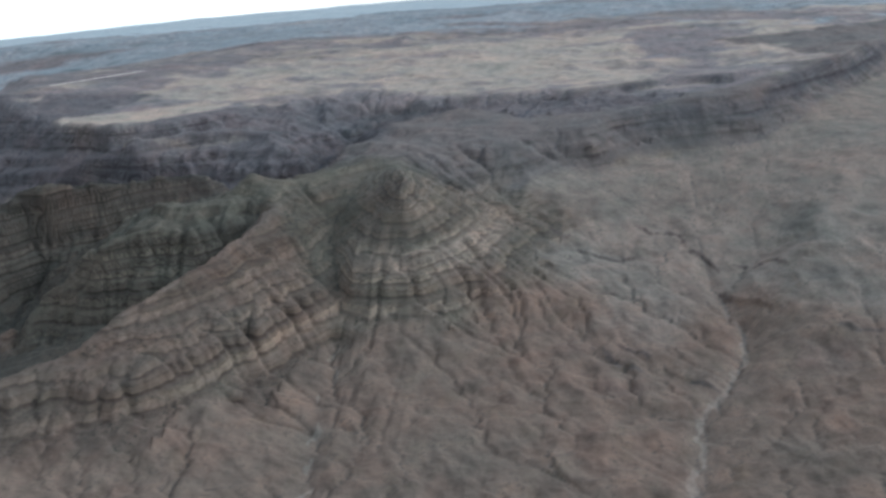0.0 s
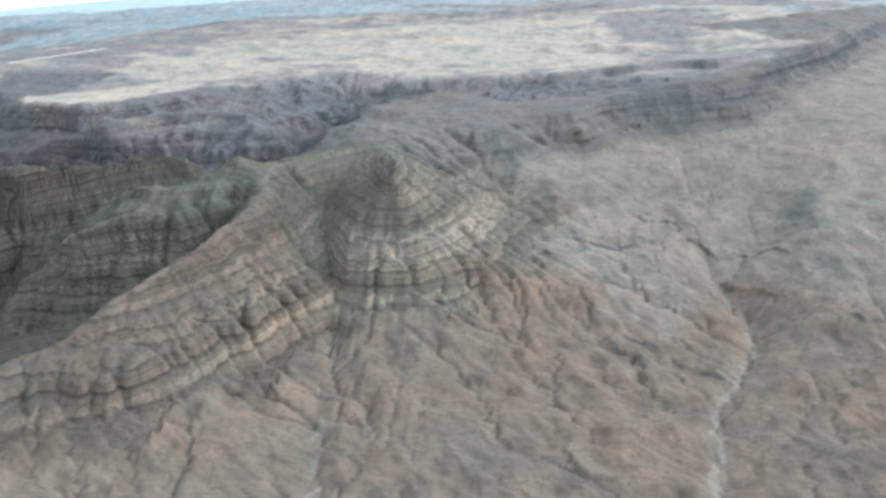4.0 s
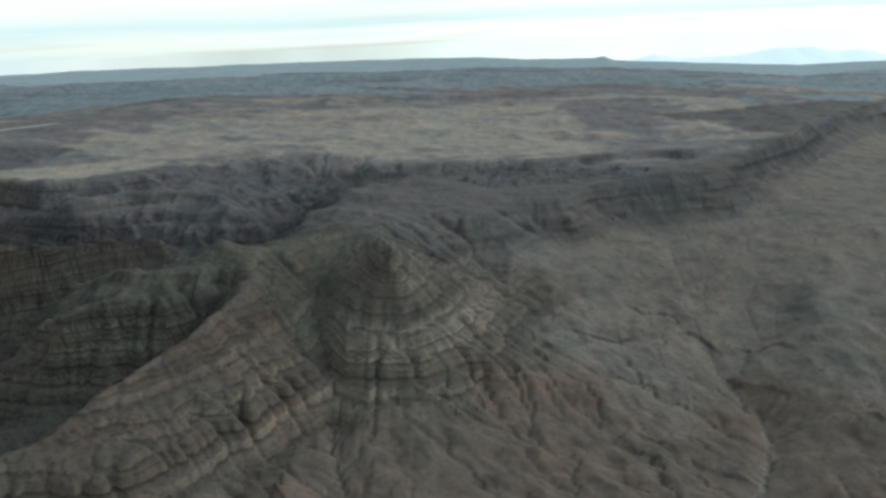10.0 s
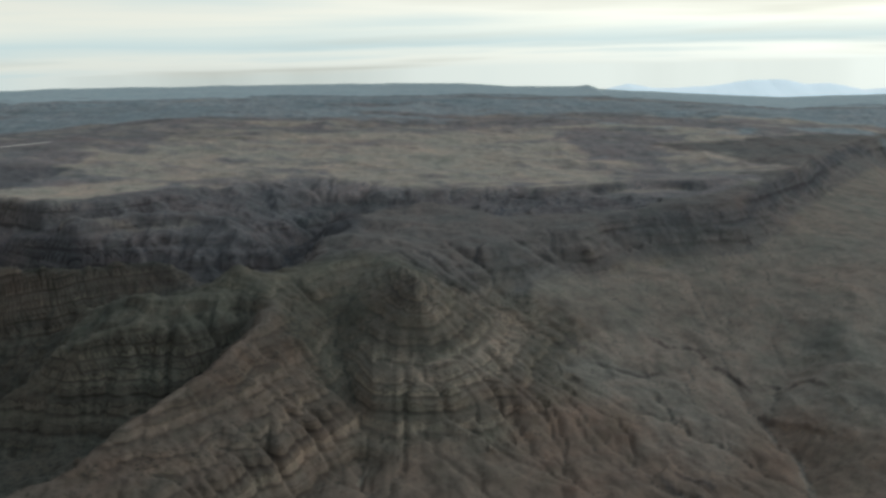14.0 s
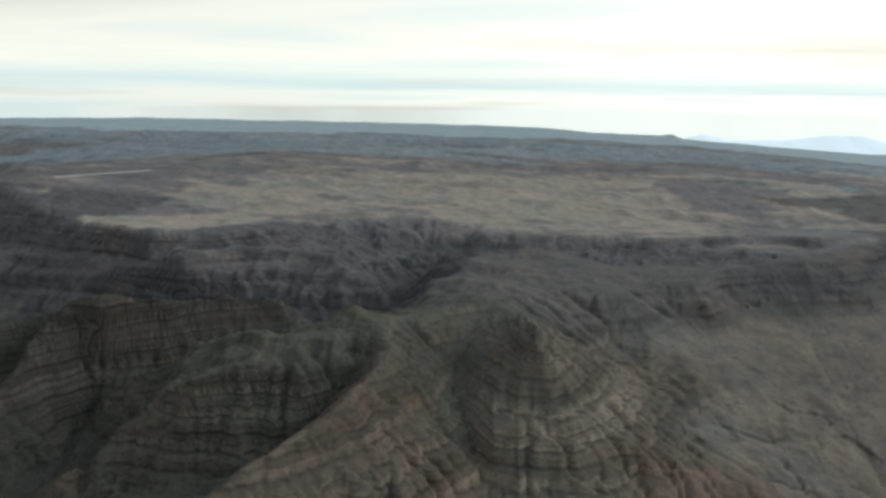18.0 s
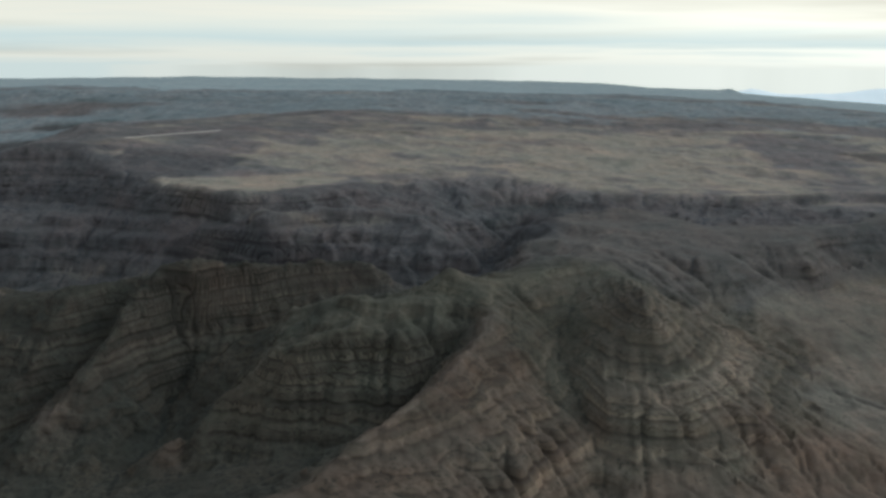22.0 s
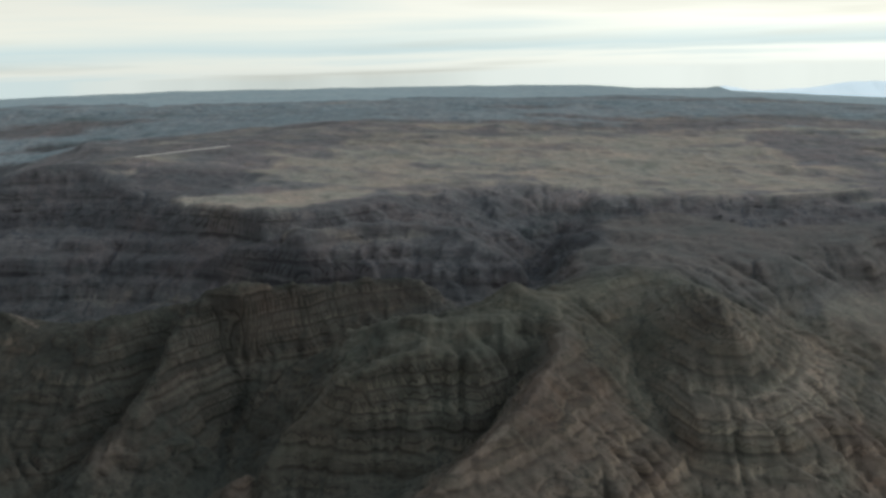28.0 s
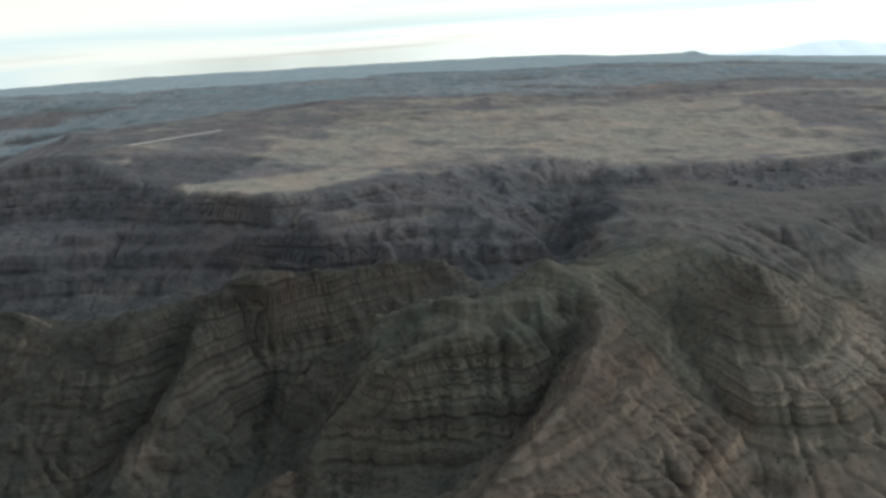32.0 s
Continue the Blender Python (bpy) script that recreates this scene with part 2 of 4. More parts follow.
    stone = mix(t, 1.0, stone, ramp(t, streaks, [(0.36, (0.84, 0.83, 0.82)), (0.58, (1.05, 1.05, 1.05))]), "MULTIPLY")
    steep = ramp(t, math_node(t, "ADD", nrm.outputs[2], math_node(t, "MULTIPLY", fine, 0.2)), [(0.66, (1, 1, 1)), (0.98, (0, 0, 0))])
    col = mix(t, bare.outputs[1], ground, stone)
    col = mix(t, steep, col, stone)
    # low bushes as dark specks
    dots = noise_at(0.62 * grain, 3.0, 0.78)
    thick = math_node(t, "ADD", dots, math_node(t, "MULTIPLY", math_node(t, "SUBTRACT", mid, 0.5), 0.6))
    thick = math_node(t, "ADD", thick, math_node(t, "MULTIPLY", bare.outputs[0], 0.22))
    spots = ramp(t, thick, [(0.60, (0, 0, 0)), (0.76, (1, 1, 1))])
    spots = math_node(t, "MULTIPLY", spots, math_node(t, "SUBTRACT", 0.85, math_node(t, "MULTIPLY", steep, 0.6)))
    col = mix(t, spots, col, bush.outputs["Color"])
    t.links.new(col, bsdf.inputs["Base Color"])
    bump = node(t, "ShaderNodeBump", Strength=0.5, Distance=0.8)
    t.links.new(math_node(t, "ADD", math_node(t, "MULTIPLY", fine, 0.7), math_node(t, "MULTIPLY", mid, 1.2)), bump.inputs["Height"])
    t.links.new(bump.outputs[0], bsdf.inputs["Normal"])
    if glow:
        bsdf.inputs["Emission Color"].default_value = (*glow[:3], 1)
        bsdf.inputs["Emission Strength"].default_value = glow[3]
    return m


BED, DIP_X, DIP_Y = 4.6, 0.06, -0.15
# levels of the hard beds along the dip: thick and thin ones in turn
BEDS = np.cumsum(np.concatenate([[-21.6, 4.1, 2.9, 2.2, 3.6, 2.8, 4.6, 2.4], np.random.RandomState(11).choice([2.1, 2.7, 3.4, 4.4, 5.6], 60)]))
BEDS = np.concatenate([-21.6 - np.cumsum(np.random.RandomState(12).choice([2.1, 2.7, 3.4, 4.4, 5.6], 40))[::-1], BEDS])
LAND_MAT = land_material("desert_land")
# distance haze is painted into the upland's blue green base colour
HAZED_UPLAND_MAT = land_material("hazed_upland", grain=0.4)
# the far land glows blue to imitate haze; it is no source of light
FAR_MAT = land_material("hazed_distant_land", glow=(0.36, 0.48, 0.52, 0.36), grain=0.3)

# ---- the land: crests, rims, feet and valley floors as lines of x, y, height ----
LINES = []


def line(region, kind, *points):
    LINES.append((region, kind, list(points)))


line("basin", "wash", (17, 490, 48), (26, 462, 41), (33, 430, 31), (38, 408, 26.5), (38, 398, 24), (31, 375, 21), (22, 355, 18.7), (18, 336, 16), (14, 300, 12), (15, 240, 6))
line("basin", "wash", (-99, 388, 35.5), (-95, 372, 31), (-97, 355, 28), (-95, 330, 24), (-90, 300, 19), (-85, 250, 12))
line("basin", "spur", (-35, 425, 42), (-25, 405, 33), (-17, 391, 28), (-5, 370, 24), (0, 330, 18), (0, 280, 11))
line("basin", "spur", (40, 520, 57), (17, 482, 46), (-10, 463.5, 43), (-30, 455, 47))
line("basin", "spur", (91, 516, 62), (75, 470, 50), (61, 430, 40), (70, 374, 24), (75, 330, 18), (80, 260, 8))
line("basin", "spur", (39, 440, 34), (47, 457, 37.5), (58, 468, 41))
line("basin", "floor", (115, 535, 66), (194, 754, 76), (250, 909, 80))
line("basin", "floor", (150, 480, 50), (180, 350, 25), (200, 250, 8))
line("basin", "spur", (-230, 280, 30), (-171, 297, 29.5), (-150, 290, 26), (-120, 280, 22))
line("basin", "spur", (-130, 340, 35), (-115, 310, 26), (-110, 260, 16))
line("ridge", "crest", (-330, 255, 38), (-260, 290, 41), (-215, 312, 43.5), (-186, 334, 46), (-174, 348, 49), (-163, 365, 56), (-155, 376, 59), (-148, 385.5, 62.5), (-141, 405, 66.5), (-135, 420, 68.5), (-131, 438, 73), (-130, 455, 75))
line("dome", "crest", (-130, 455, 75), (-119, 479, 80), (-104, 495, 83), (-99, 500, 82.5))
line("ridge", "foot", (-195, 302, 33), (-160, 317, 33), (-143, 328, 34.5), (-130, 345, 35), (-121, 356, 33), (-113, 366, 32.5), (-104, 380, 33.5), (-98, 391, 36.5))
line("ridge", "rim", (-162, 327, 40.5), (-147, 338, 43.5), (-137, 351, 44), (-128, 364, 45), (-118, 383, 46.5), (-109, 402, 48.5), (-109, 412, 52), (-114, 424, 59), (-120, 438, 68.5), (-126, 450, 71.5))
line("canyon", "floor", (-300, 300, 28), (-240, 340, 31), (-205, 365, 35), (-183, 393, 40), (-165, 402, 45), (-155, 413, 53), (-149, 425, 60), (-143, 437, 67.5), (-138, 446, 72.5))
line("butte", "floor", (-97.5, 392, 39), (-100.5, 407, 47), (-105, 423, 53.5), (-108.5, 433, 58.5), (-111, 445, 63.5), (-108, 458, 69), (-104, 470, 74), (-102, 483, 78))
line("dome", "spur", (-99, 500, 82.5), (-92, 484, 79.5))
line("butte", "crest", (-92, 484, 79.5), (-86, 469, 81), (-84, 456, 79.5), (-84.5, 446, 76))
line("butte", "rim", (-95, 424, 57.5), (-84, 421, 57), (-73, 424, 57), (-62, 434, 57), (-55, 449, 57.8), (-52, 464, 60))
line("butte", "foot", (-96, 400, 43), (-86, 398, 42), (-76, 401, 42.5), (-62, 408, 43), (-48, 420, 45), (-39, 440, 48), (-36, 462, 53), (-40, 485, 60))
line("basin", "foot", (-51, 495, 65), (-37, 503, 67), (-20, 514, 64.5), (-8, 530, 65), (4, 540, 65), (24, 556, 64.5), (47, 562, 67), (71, 577, 70), (90, 605, 74), (111, 640, 77.5), (150, 720, 79), (210, 820, 83))
line("escarpment", "rim", (-99, 500, 82.5), (-82, 511, 82))
line("escarpment", "rim", (-56, 524, 80.5), (-44, 530, 81))
line("escarpment", "rim", (-16, 548, 82.5), (0, 570, 84.5), (28, 590, 87), (55, 592, 87), (80, 620, 89), (119, 688, 94.5), (173, 816, 95), (250, 930, 97))
line("dome", "crest", (-131, 446, 74), (-146, 457, 77), (-157, 452, 76), (-167, 447, 76), (-179, 449, 78), (-190, 456, 73.5), (-203, 470, 66.5))
line("dome", "foot", (-204, 411, 53), (-191, 408, 55.5), (-178, 414.5, 57), (-168, 418, 58), (-160, 418, 57))
line("canyon", "floor", (-183, 401, 42), (-200, 392, 38), (-222, 388, 36), (-240, 380, 33), (-280, 360, 28), (-340, 330, 24))
line("dome", "spur", (-223, 397, 43), (-215, 405, 48), (-208, 414, 55))
line("mesa", "spur", (-247, 467, 79.5), (-254.5, 456, 72), (-257, 442, 62), (-260, 426, 54), (-265, 410, 46.5), (-271, 397, 39))
line("canyon", "floor", (-238, 385, 33), (-235, 408, 35.5), (-234, 424, 38.5), (-238, 441, 41), (-235, 456, 50), (-227, 463, 56), (-205, 476, 61), (-190, 486, 64), (-170, 486, 65), (-163, 500, 65.5), (-157, 515, 66.5), (-142, 530, 68.5), (-139, 545, 70), (-139.5, 591, 73), (-127, 613, 76), (-112, 634, 82))
line("mesa", "rim", (-345, 496, 76), (-330, 490, 74), (-316, 484, 71.5), (-307, 479, 69.5), (-300, 475, 68), (-287, 465, 72.5), (-276, 460, 77), (-266, 470, 76), (-258, 477, 77))
line("mesa", "rim", (-258, 477, 77), (-250, 472, 79.5), (-243, 470, 83), (-236, 471, 84.5), (-226, 478, 82), (-212, 491, 80), (-196, 504.5, 80), (-183, 510, 79.5), (-174, 511, 76))
line("mesa", "foot", (-242, 461, 61), (-234, 464, 59), (-224, 469, 62), (-209, 481, 65), (-195, 494, 68), (-180, 501, 68))
line("escarpment", "rim", (-99, 500, 82.5), (-111, 518, 82), (-119, 537, 83.5), (-112, 560, 85), (-118, 592, 85.5), (-77, 619, 88))
line("canyon", "floor", (-400, 560, 52), (-350, 560, 56), (-313, 564, 59), (-285, 545, 60), (-255, 515, 62), (-225, 512, 64), (-200, 520, 66), (-176, 528, 67), (-157, 517, 66.5))
line("canyon", "floor", (-420, 470, 42), (-340, 500, 52), (-313, 540, 58))
line("canyon_wall", "rim", (-420, 600, 80), (-351, 590, 79), (-310, 590, 78), (-270, 570, 80), (-230, 553, 88.5), (-210, 575, 91), (-180, 580, 89), (-160, 580, 87))
line("canyon_wall", "foot", (-270, 562, 66), (-235, 543, 68), (-200, 548, 72), (-184, 545, 74))
line("canyon_wall", "rim", (-480, 640, 100), (-400, 650, 105), (-375, 665, 111.7), (-359, 671, 112), (-320, 635, 100), (-296, 612, 97.7), (-284, 601, 97.6), (-265, 585, 97), (-248, 574, 96.5), (-226, 583, 96), (-208, 606, 96), (-190, 640, 96.3))
line("canyon_wall", "foot", (-276, 588, 85), (-262, 577, 86), (-246, 565, 88), (-222, 573, 90), (-204, 594, 90), (-182, 630, 90))
line("canyon_wall", "foot", (-420, 630, 84), (-350, 632, 86), (-300, 600, 84))
line("plateau", "floor", (-262, 612, 97), (-215, 632, 96), (-179, 664, 96.8), (-145, 678, 97.5), (-100, 660, 94), (-78, 643, 92.2), (-42, 645, 92.3), (0, 660, 91), (36, 723, 90), (80, 720, 91), (119, 695, 94.5))
line("plateau", "floor", (-400, 800, 116), (-349, 710, 113), (-306, 768, 113), (-228, 975, 123), (-100, 1000, 118), (20, 950, 110), (120, 915, 103), (250, 960, 100))
line("far", "floor", (-640, 1120, 128), (-300, 1120, 128), (0, 1120, 121), (200, 1120, 110), (450, 1120, 103))
line("canyon", "floor", (-259, 463, 67), (-262, 455, 60), (-264, 447, 54.5), (-268, 436, 49), (-276, 420, 41.5), (-284, 400, 34), (-290, 370, 29))
line("mesa", "spur", (-276, 460, 77), (-279, 450, 65), (-281, 437, 55.5), (-286, 424, 49), (-294, 408, 42))
line("canyon", "floor", (-218, 446, 55), (-216, 428, 47), (-219, 408, 41), (-222, 388, 36))
line("escarpment", "spur", (-44, 530, 82), (-46, 512, 76))
line("escarpment", "spur", (-16, 548, 82.5), (-12, 535, 76))
line("escarpment", "spur", (-82, 511, 82), (-74, 500, 77), (-62, 490, 69))
line("canyon_wall", "foot", (-95, 628, 84), (-60, 632, 86), (-30, 634, 86.5), (-5, 622, 85), (12, 603, 84))
line("canyon_wall", "floor", (-160, 640, 90), (-150, 614, 84), (-142, 598, 75))
line("ridge", "foot", (-184, 346, 40), (-173, 364, 44.5), (-163, 383, 48.5), (-157, 398, 52))
line("basin", "fan", (-76, 397, 41), (-80, 380, 34), (-84, 358, 29))
line("basin", "fan", (-53, 415, 40), (-48, 405, 35.5), (-46, 390, 31.5), (-45, 368, 26.5))
line("canyon_wall", "spur", (-172, 577, 88), (-160, 558, 83.5), (-148, 547, 81), (-143, 538, 76))
line("canyon", "floor", (-450, 720, 85), (-520, 800, 80), (-640, 900, 80))
line("butte", "spur", (-84.5, 446, 76), (-88, 444, 71), (-92, 436, 65.5), (-96, 424, 60), (-95, 412, 54.5))
line("butte", "spur", (-84.5, 446, 76), (-81, 438, 68), (-76, 425, 57.5))
line("butte", "spur", (-86, 469, 81), (-74, 470, 73.5), (-60, 480, 65), (-51, 495, 65.5))
line("butte", "rim", (-97, 406, 49.5), (-94, 411, 53.5), (-85, 409, 52), (-76, 411, 52), (-64, 418, 50), (-52, 428, 50), (-46, 440, 52))
line("dome", "rim", (-203, 421, 60), (-197, 416, 64.5), (-189, 414.5, 67.5), (-180, 421, 69.5), (-170, 425.5, 70.5), (-160, 425.5, 69.5), (-154, 430, 69), (-149, 437, 71))
line("dome", "crest", (-131, 446, 74), (-140, 461, 80), (-146, 469, 84.5), (-151, 480, 77), (-155, 492, 71))
line("escarpment", "foot", (0, 562, 78), (12, 570, 79.5), (30, 577, 79), (56, 579, 77.5), (75, 600, 80), (102, 640, 81), (132, 692, 82))
line("plateau", "rim", (-24, 640, 92), (5, 646, 92.5), (19, 655, 93), (39, 656, 93), (54, 646, 92.5), (80, 650, 93.5))
line("plateau", "foot", (-10, 633, 88.5), (4, 637, 88.5), (19, 645, 89), (40, 646, 89), (57, 637, 88.5))
SKYLINE = [(-1200, 130), (-811, 132), (-587, 136), (-385, 135), (-207, 133.6), (-40, 131), (3, 127), (27, 124.5), (120, 122.5), (135, 124), (150, 118), (256, 110), (400, 101), (513, 102), (900, 105)]

# low rock scarps out in the basin: x, y, drop
SCARPS = [
    ([(-22, 466), (-14, 459), (-4, 459), (3, 463)], 1.4),
    ([(2, 489), (10, 480), (20, 478), (24, 470), (31, 458), (36, 449)], 1.6),
    ([(40, 456), (46, 450), (54, 450), (58, 444)], 1.6),
    ([(30, 438), (37, 430), (46, 420), (54, 414)], 1.9),
    ([(-6, 396), (4, 384), (10, 376), (20, 371), (27, 366)], 1.2),
    ([(60, 400), (72, 392), (84, 390)], 1.2),
    ([(-14, 392), (-4, 378), (3, 374)], 0.8),
    ([(-34, 476), (-26, 470), (-20, 473)], 0.9),
]
X0, X1, Y0, Y1 = -660, 480, 220, 1130


def sample(grid, i, j):
    h, w = grid.shape
    i, j = np.clip(i, 0, w - 1.001), np.clip(j, 0, h - 1.001)
    a, b = i.astype(np.int32), j.astype(np.int32)
    p, q = i - a, j - b
    return (grid[b, a] * (1 - p) + grid[b, a + 1] * p) * (1 - q) + (grid[b + 1, a] * (1 - p) + grid[b + 1, a + 1] * p) * q


def relax(cell, start):
    """Heights between the lines, as a stiff sheet bent over them, on a grid of that cell."""
    nx, ny = int((X1 - X0) / cell) + 1, int((Y1 - Y0) / cell) + 1
    total, count = np.zeros((ny, nx)), np.zeros((ny, nx))
    for _, _, pts in LINES:
        for a, b in zip(pts, pts[1:]):
            n = max(2, int(math.dist(a, b) / cell * 2))
            for k in range(n + 1):
                p = [a[i] + (b[i] - a[i]) * k / n for i in range(3)]
                i, j = int(round((p[0] - X0) / cell)), int(round((p[1] - Y0) / cell))
                if 0 <= i < nx and 0 <= j < ny:
                    total[j, i] += p[2]
                    count[j, i] += 1
    fixed = count > 0
    value = total / np.maximum(count, 1)
    if start is None:
        z = np.full((ny, nx), value[fixed].mean())
    else:
        jj = np.linspace(0, start.shape[0] - 1, ny)
        ii = np.linspace(0, start.shape[1] - 1, nx)
        z = sample(start, ii[None, :] + 0 * jj[:, None], jj[:, None] + 0 * ii[None, :])
    z[fixed] = value[fixed]
    for _ in range(260 if cell > 4 else 170):
        p = np.pad(z, 2, mode="edge")
        cross = p[1:-3, 2:-2] + p[3:-1, 2:-2] + p[2:-2, 1:-3] + p[2:-2, 3:-1]
        diagonal = p[1:-3, 1:-3] + p[3:-1, 1:-3] + p[1:-3, 3:-1] + p[3:-1, 3:-1]
        beyond = p[:-4, 2:-2] + p[4:, 2:-2] + p[2:-2, :-4] + p[2:-2, 4:]
        plate = (8 * cross - 2 * diagonal - beyond) / 20
        z = 0.45 * z + 0.55 * (0.55 * plate + 0.45 * 0.25 * cross)
        z[fixed] = value[fixed]
    return z


skin = None
for CELL in (32, 16, 8, 4, 2):
    skin = relax(CELL, skin)

TABLE = np.random.RandomState(7).rand(256, 256).astype(np.float32)


def lattice(x, y):
    """Smooth noise from 0 to 1 with cells of one unit."""
    a, b = np.floor(x).astype(np.int32), np.floor(y).astype(np.int32)
    p, q = x - a, y - b
    p, q = p * p * (3 - 2 * p), q * q * (3 - 2 * q)
    a0, a1, b0, b1 = a & 255, (a + 1) & 255, b & 255, (b + 1) & 255
    return (TABLE[b0, a0] * (1 - p) + TABLE[b0, a1] * p) * (1 - q) + (TABLE[b1, a0] * (1 - p) + TABLE[b1, a1] * p) * q


def fractal(x, y, size, octaves=4, gain=0.5, ridged=False):
    total, amp, norm = 0.0, 1.0, 0.0
    for k in range(octaves):
        f = 2 ** k / size
        n = lattice(x * f + 17.3 * k, y * f + 5.1 * k)
        total = total + amp * (1 - np.abs(2 * n - 1) if ridged else n)
        norm += amp
        amp *= gain
    return total / norm


def nearest(x, y, lines):
    """Distance to the nearest of the lines, the place along it, and its number."""
    best, along, which = np.full(x.shape, 1e9, np.float32), np.zeros(x.shape, np.float32), np.zeros(x.shape, np.int16)
    for n, pts in lines:
        run = 97.0 * n
        for a, b in zip(pts, pts[1:]):
            dx, dy = b[0] - a[0], b[1] - a[1]
            size = math.hypot(dx, dy)
            t = np.clip(((x - a[0]) * dx + (y - a[1]) * dy) / (size * size), 0, 1)
            ox, oy = x - a[0] - t * dx, y - a[1] - t * dy
            d = ox * ox + oy * oy
            closer = d < best
            best[closer] = d[closer]
            along[closer] = run + t[closer] * size
            which[closer] = n
            run += size
    return np.sqrt(best), along, which


def of_kind(*kinds):
    return [(n, pts) for n, (_, kind, pts) in enumerate(LINES) if kind in kinds]


# ---- running water cuts the valleys: drainage is followed downhill and the beds are lowered ----
WET = 1.25
wx, wy = np.arange(-360, 150, WET), np.arange(224, 700, WET)
mx, my = np.meshgrid(wx, wy)
land = sample(skin, (mx - X0) / 2, (my - Y0) / 2)
basin_w = np.array([r == "basin" for r, _, _ in LINES])[nearest(mx, my, of_kind("crest", "rim", "spur", "foot", "floor", "wash", "fan"))[2]]
far_hill = np.clip((my - 480) / 60, 0, 1)
floor_w = nearest(mx, my, of_kind("floor", "wash"))[0]
land = land + (fractal(mx, my, 27, 5, 0.55, True) - 0.6) * (3.0 + 0.5 * far_hill) * np.clip(floor_w / 10, 0, 1) + (fractal(mx, my, 13, 4, 0.55, True) - 0.6) * np.where(basin_w, 1.5, 2.6)
crest_w = nearest(mx, my, of_kind("crest", "rim"))[0]
wild = np.clip((-185 - mx) / 25, 0, 1) * np.clip(crest_w / 9, 0, 1) * np.clip(floor_w / 8, 0, 1)
land = land + (fractal(mx + 0.3 * my, my, 27, 5, 0.6, True) - 0.6) * 5.0 * wild
# side canyons bite into the walls below the plateau
bite = np.clip((my - 495) / 25, 0, 1) * np.clip((690 - my) / 40, 0, 1) * np.clip((-70 - mx) / 30, 0, 1) * np.clip(crest_w / 7, 0.1, 1) * np.clip(floor_w / 9, 0, 1) * np.clip((97 - land) / 4, 0, 1)
land = land + (fractal(mx + 0.2 * my, my - 0.2 * mx, 34, 5, 0.55, True) - 0.6) * 13.0 * bite
worn = np.where(basin_w, 0.07, 0.2)
before = land.copy()
h_w, w_w = land.shape
OFFS = [(-1, -1), (-1, 0), (-1, 1), (0, -1), (0, 1), (1, -1), (1, 0), (1, 1)]
number = np.arange(h_w * w_w).reshape(h_w, w_w)
for turn in range(8):
    for _ in range(22):
        p = np.pad(land, 1, constant_values=-50)
        low = np.min([p[1 + a:1 + a + h_w, 1 + b:1 + b + w_w] for a, b in OFFS], axis=0)
        land = np.maximum(land, low + 0.004)
    p = np.pad(land, 1, constant_values=1e6)
    best, receiver = np.zeros(land.shape), number.copy()
    for a, b in OFFS:
        fall = (land - p[1 + a:1 + a + h_w, 1 + b:1 + b + w_w]) / math.hypot(a, b)
        better = fall > best
        best = np.where(better, fall, best)
        receiver = np.where(better, number + a * w_w + b, receiver)
    order = np.argsort(-land.ravel()).tolist()
    to = receiver.ravel().tolist()
    water = [1.0] * len(to)
    for i in order:
        k = to[i]
        if k != i:
            water[k] += water[i]
    power = (0.052 * np.sqrt(np.array(water))).clip(0, 1.6).tolist()
    z = land.ravel().tolist()
    for i in reversed(order):
        k = to[i]
        if k != i and z[k] < z[i]:
            z[i] = (z[i] + power[i] * z[k]) / (1 + power[i])
    land = np.array(z).reshape(h_w, w_w)
    p = np.pad(land, 1, mode="edge")
    land = (1 - worn) * land + worn * 0.25 * (p[:-2, 1:-1] + p[2:, 1:-1] + p[1:-1, :-2] + p[1:-1, 2:])
water = np.log(np.array(water)).reshape(h_w, w_w)
# the broad heights stay where the lines put them
change = land - before
broad_change = change
for _ in range(3):
    k = 9
    c = np.cumsum(np.pad(broad_change, ((k, k - 1), (0, 0)), mode="edge"), axis=0)
    broad_change = (c[2 * k - 1:] - np.pad(c, ((1, 0), (0, 0)))[:-(2 * k - 1)][:h_w]) / (2 * k - 1)
    c = np.cumsum(np.pad(broad_change, ((0, 0), (k, k - 1)), mode="edge"), axis=1)
    broad_change = (c[:, 2 * k - 1:] - np.pad(c, ((0, 0), (1, 0)))[:, :-(2 * k - 1)][:, :w_w]) / (2 * k - 1)
carved = (land - broad_change) - sample(skin, (mx - X0) / 2, (my - Y0) / 2)
edge = np.minimum(np.minimum(mx - wx[0], wx[-1] - mx), np.minimum(my - wy[0] + 20, wy[-1] - my))
carved = carved * np.clip(edge / 30, 0, 1) * np.where(basin_w, 0.66 - 0.3 * np.clip((mx + 0.8 * (my - 420)) / 50, 0, 1), np.clip((640 - my) / 100, 0.7, 1.15))
near_w = np.array([r in ("ridge", "butte") for r, _, _ in LINES])[nearest(mx, my, of_kind("crest", "rim", "spur", "foot", "floor", "wash", "fan"))[2]]
gorge_w = nearest(mx, my, [(n, p) for n, (r, k, p) in enumerate(LINES) if (r, k) == ("butte", "floor")])[0]
carved = carved * np.where(near_w, 0.7, 0.85 - 0.25 * np.clip((-200 - mx) / 15, 0, 1)) * np.clip(gorge_w / 14, 0.25, 1)
carved = carved * (1 - 0.72 * np.clip((mx + 75) / 25, 0, 1) * np.clip((my - 430) / 25, 0, 1))


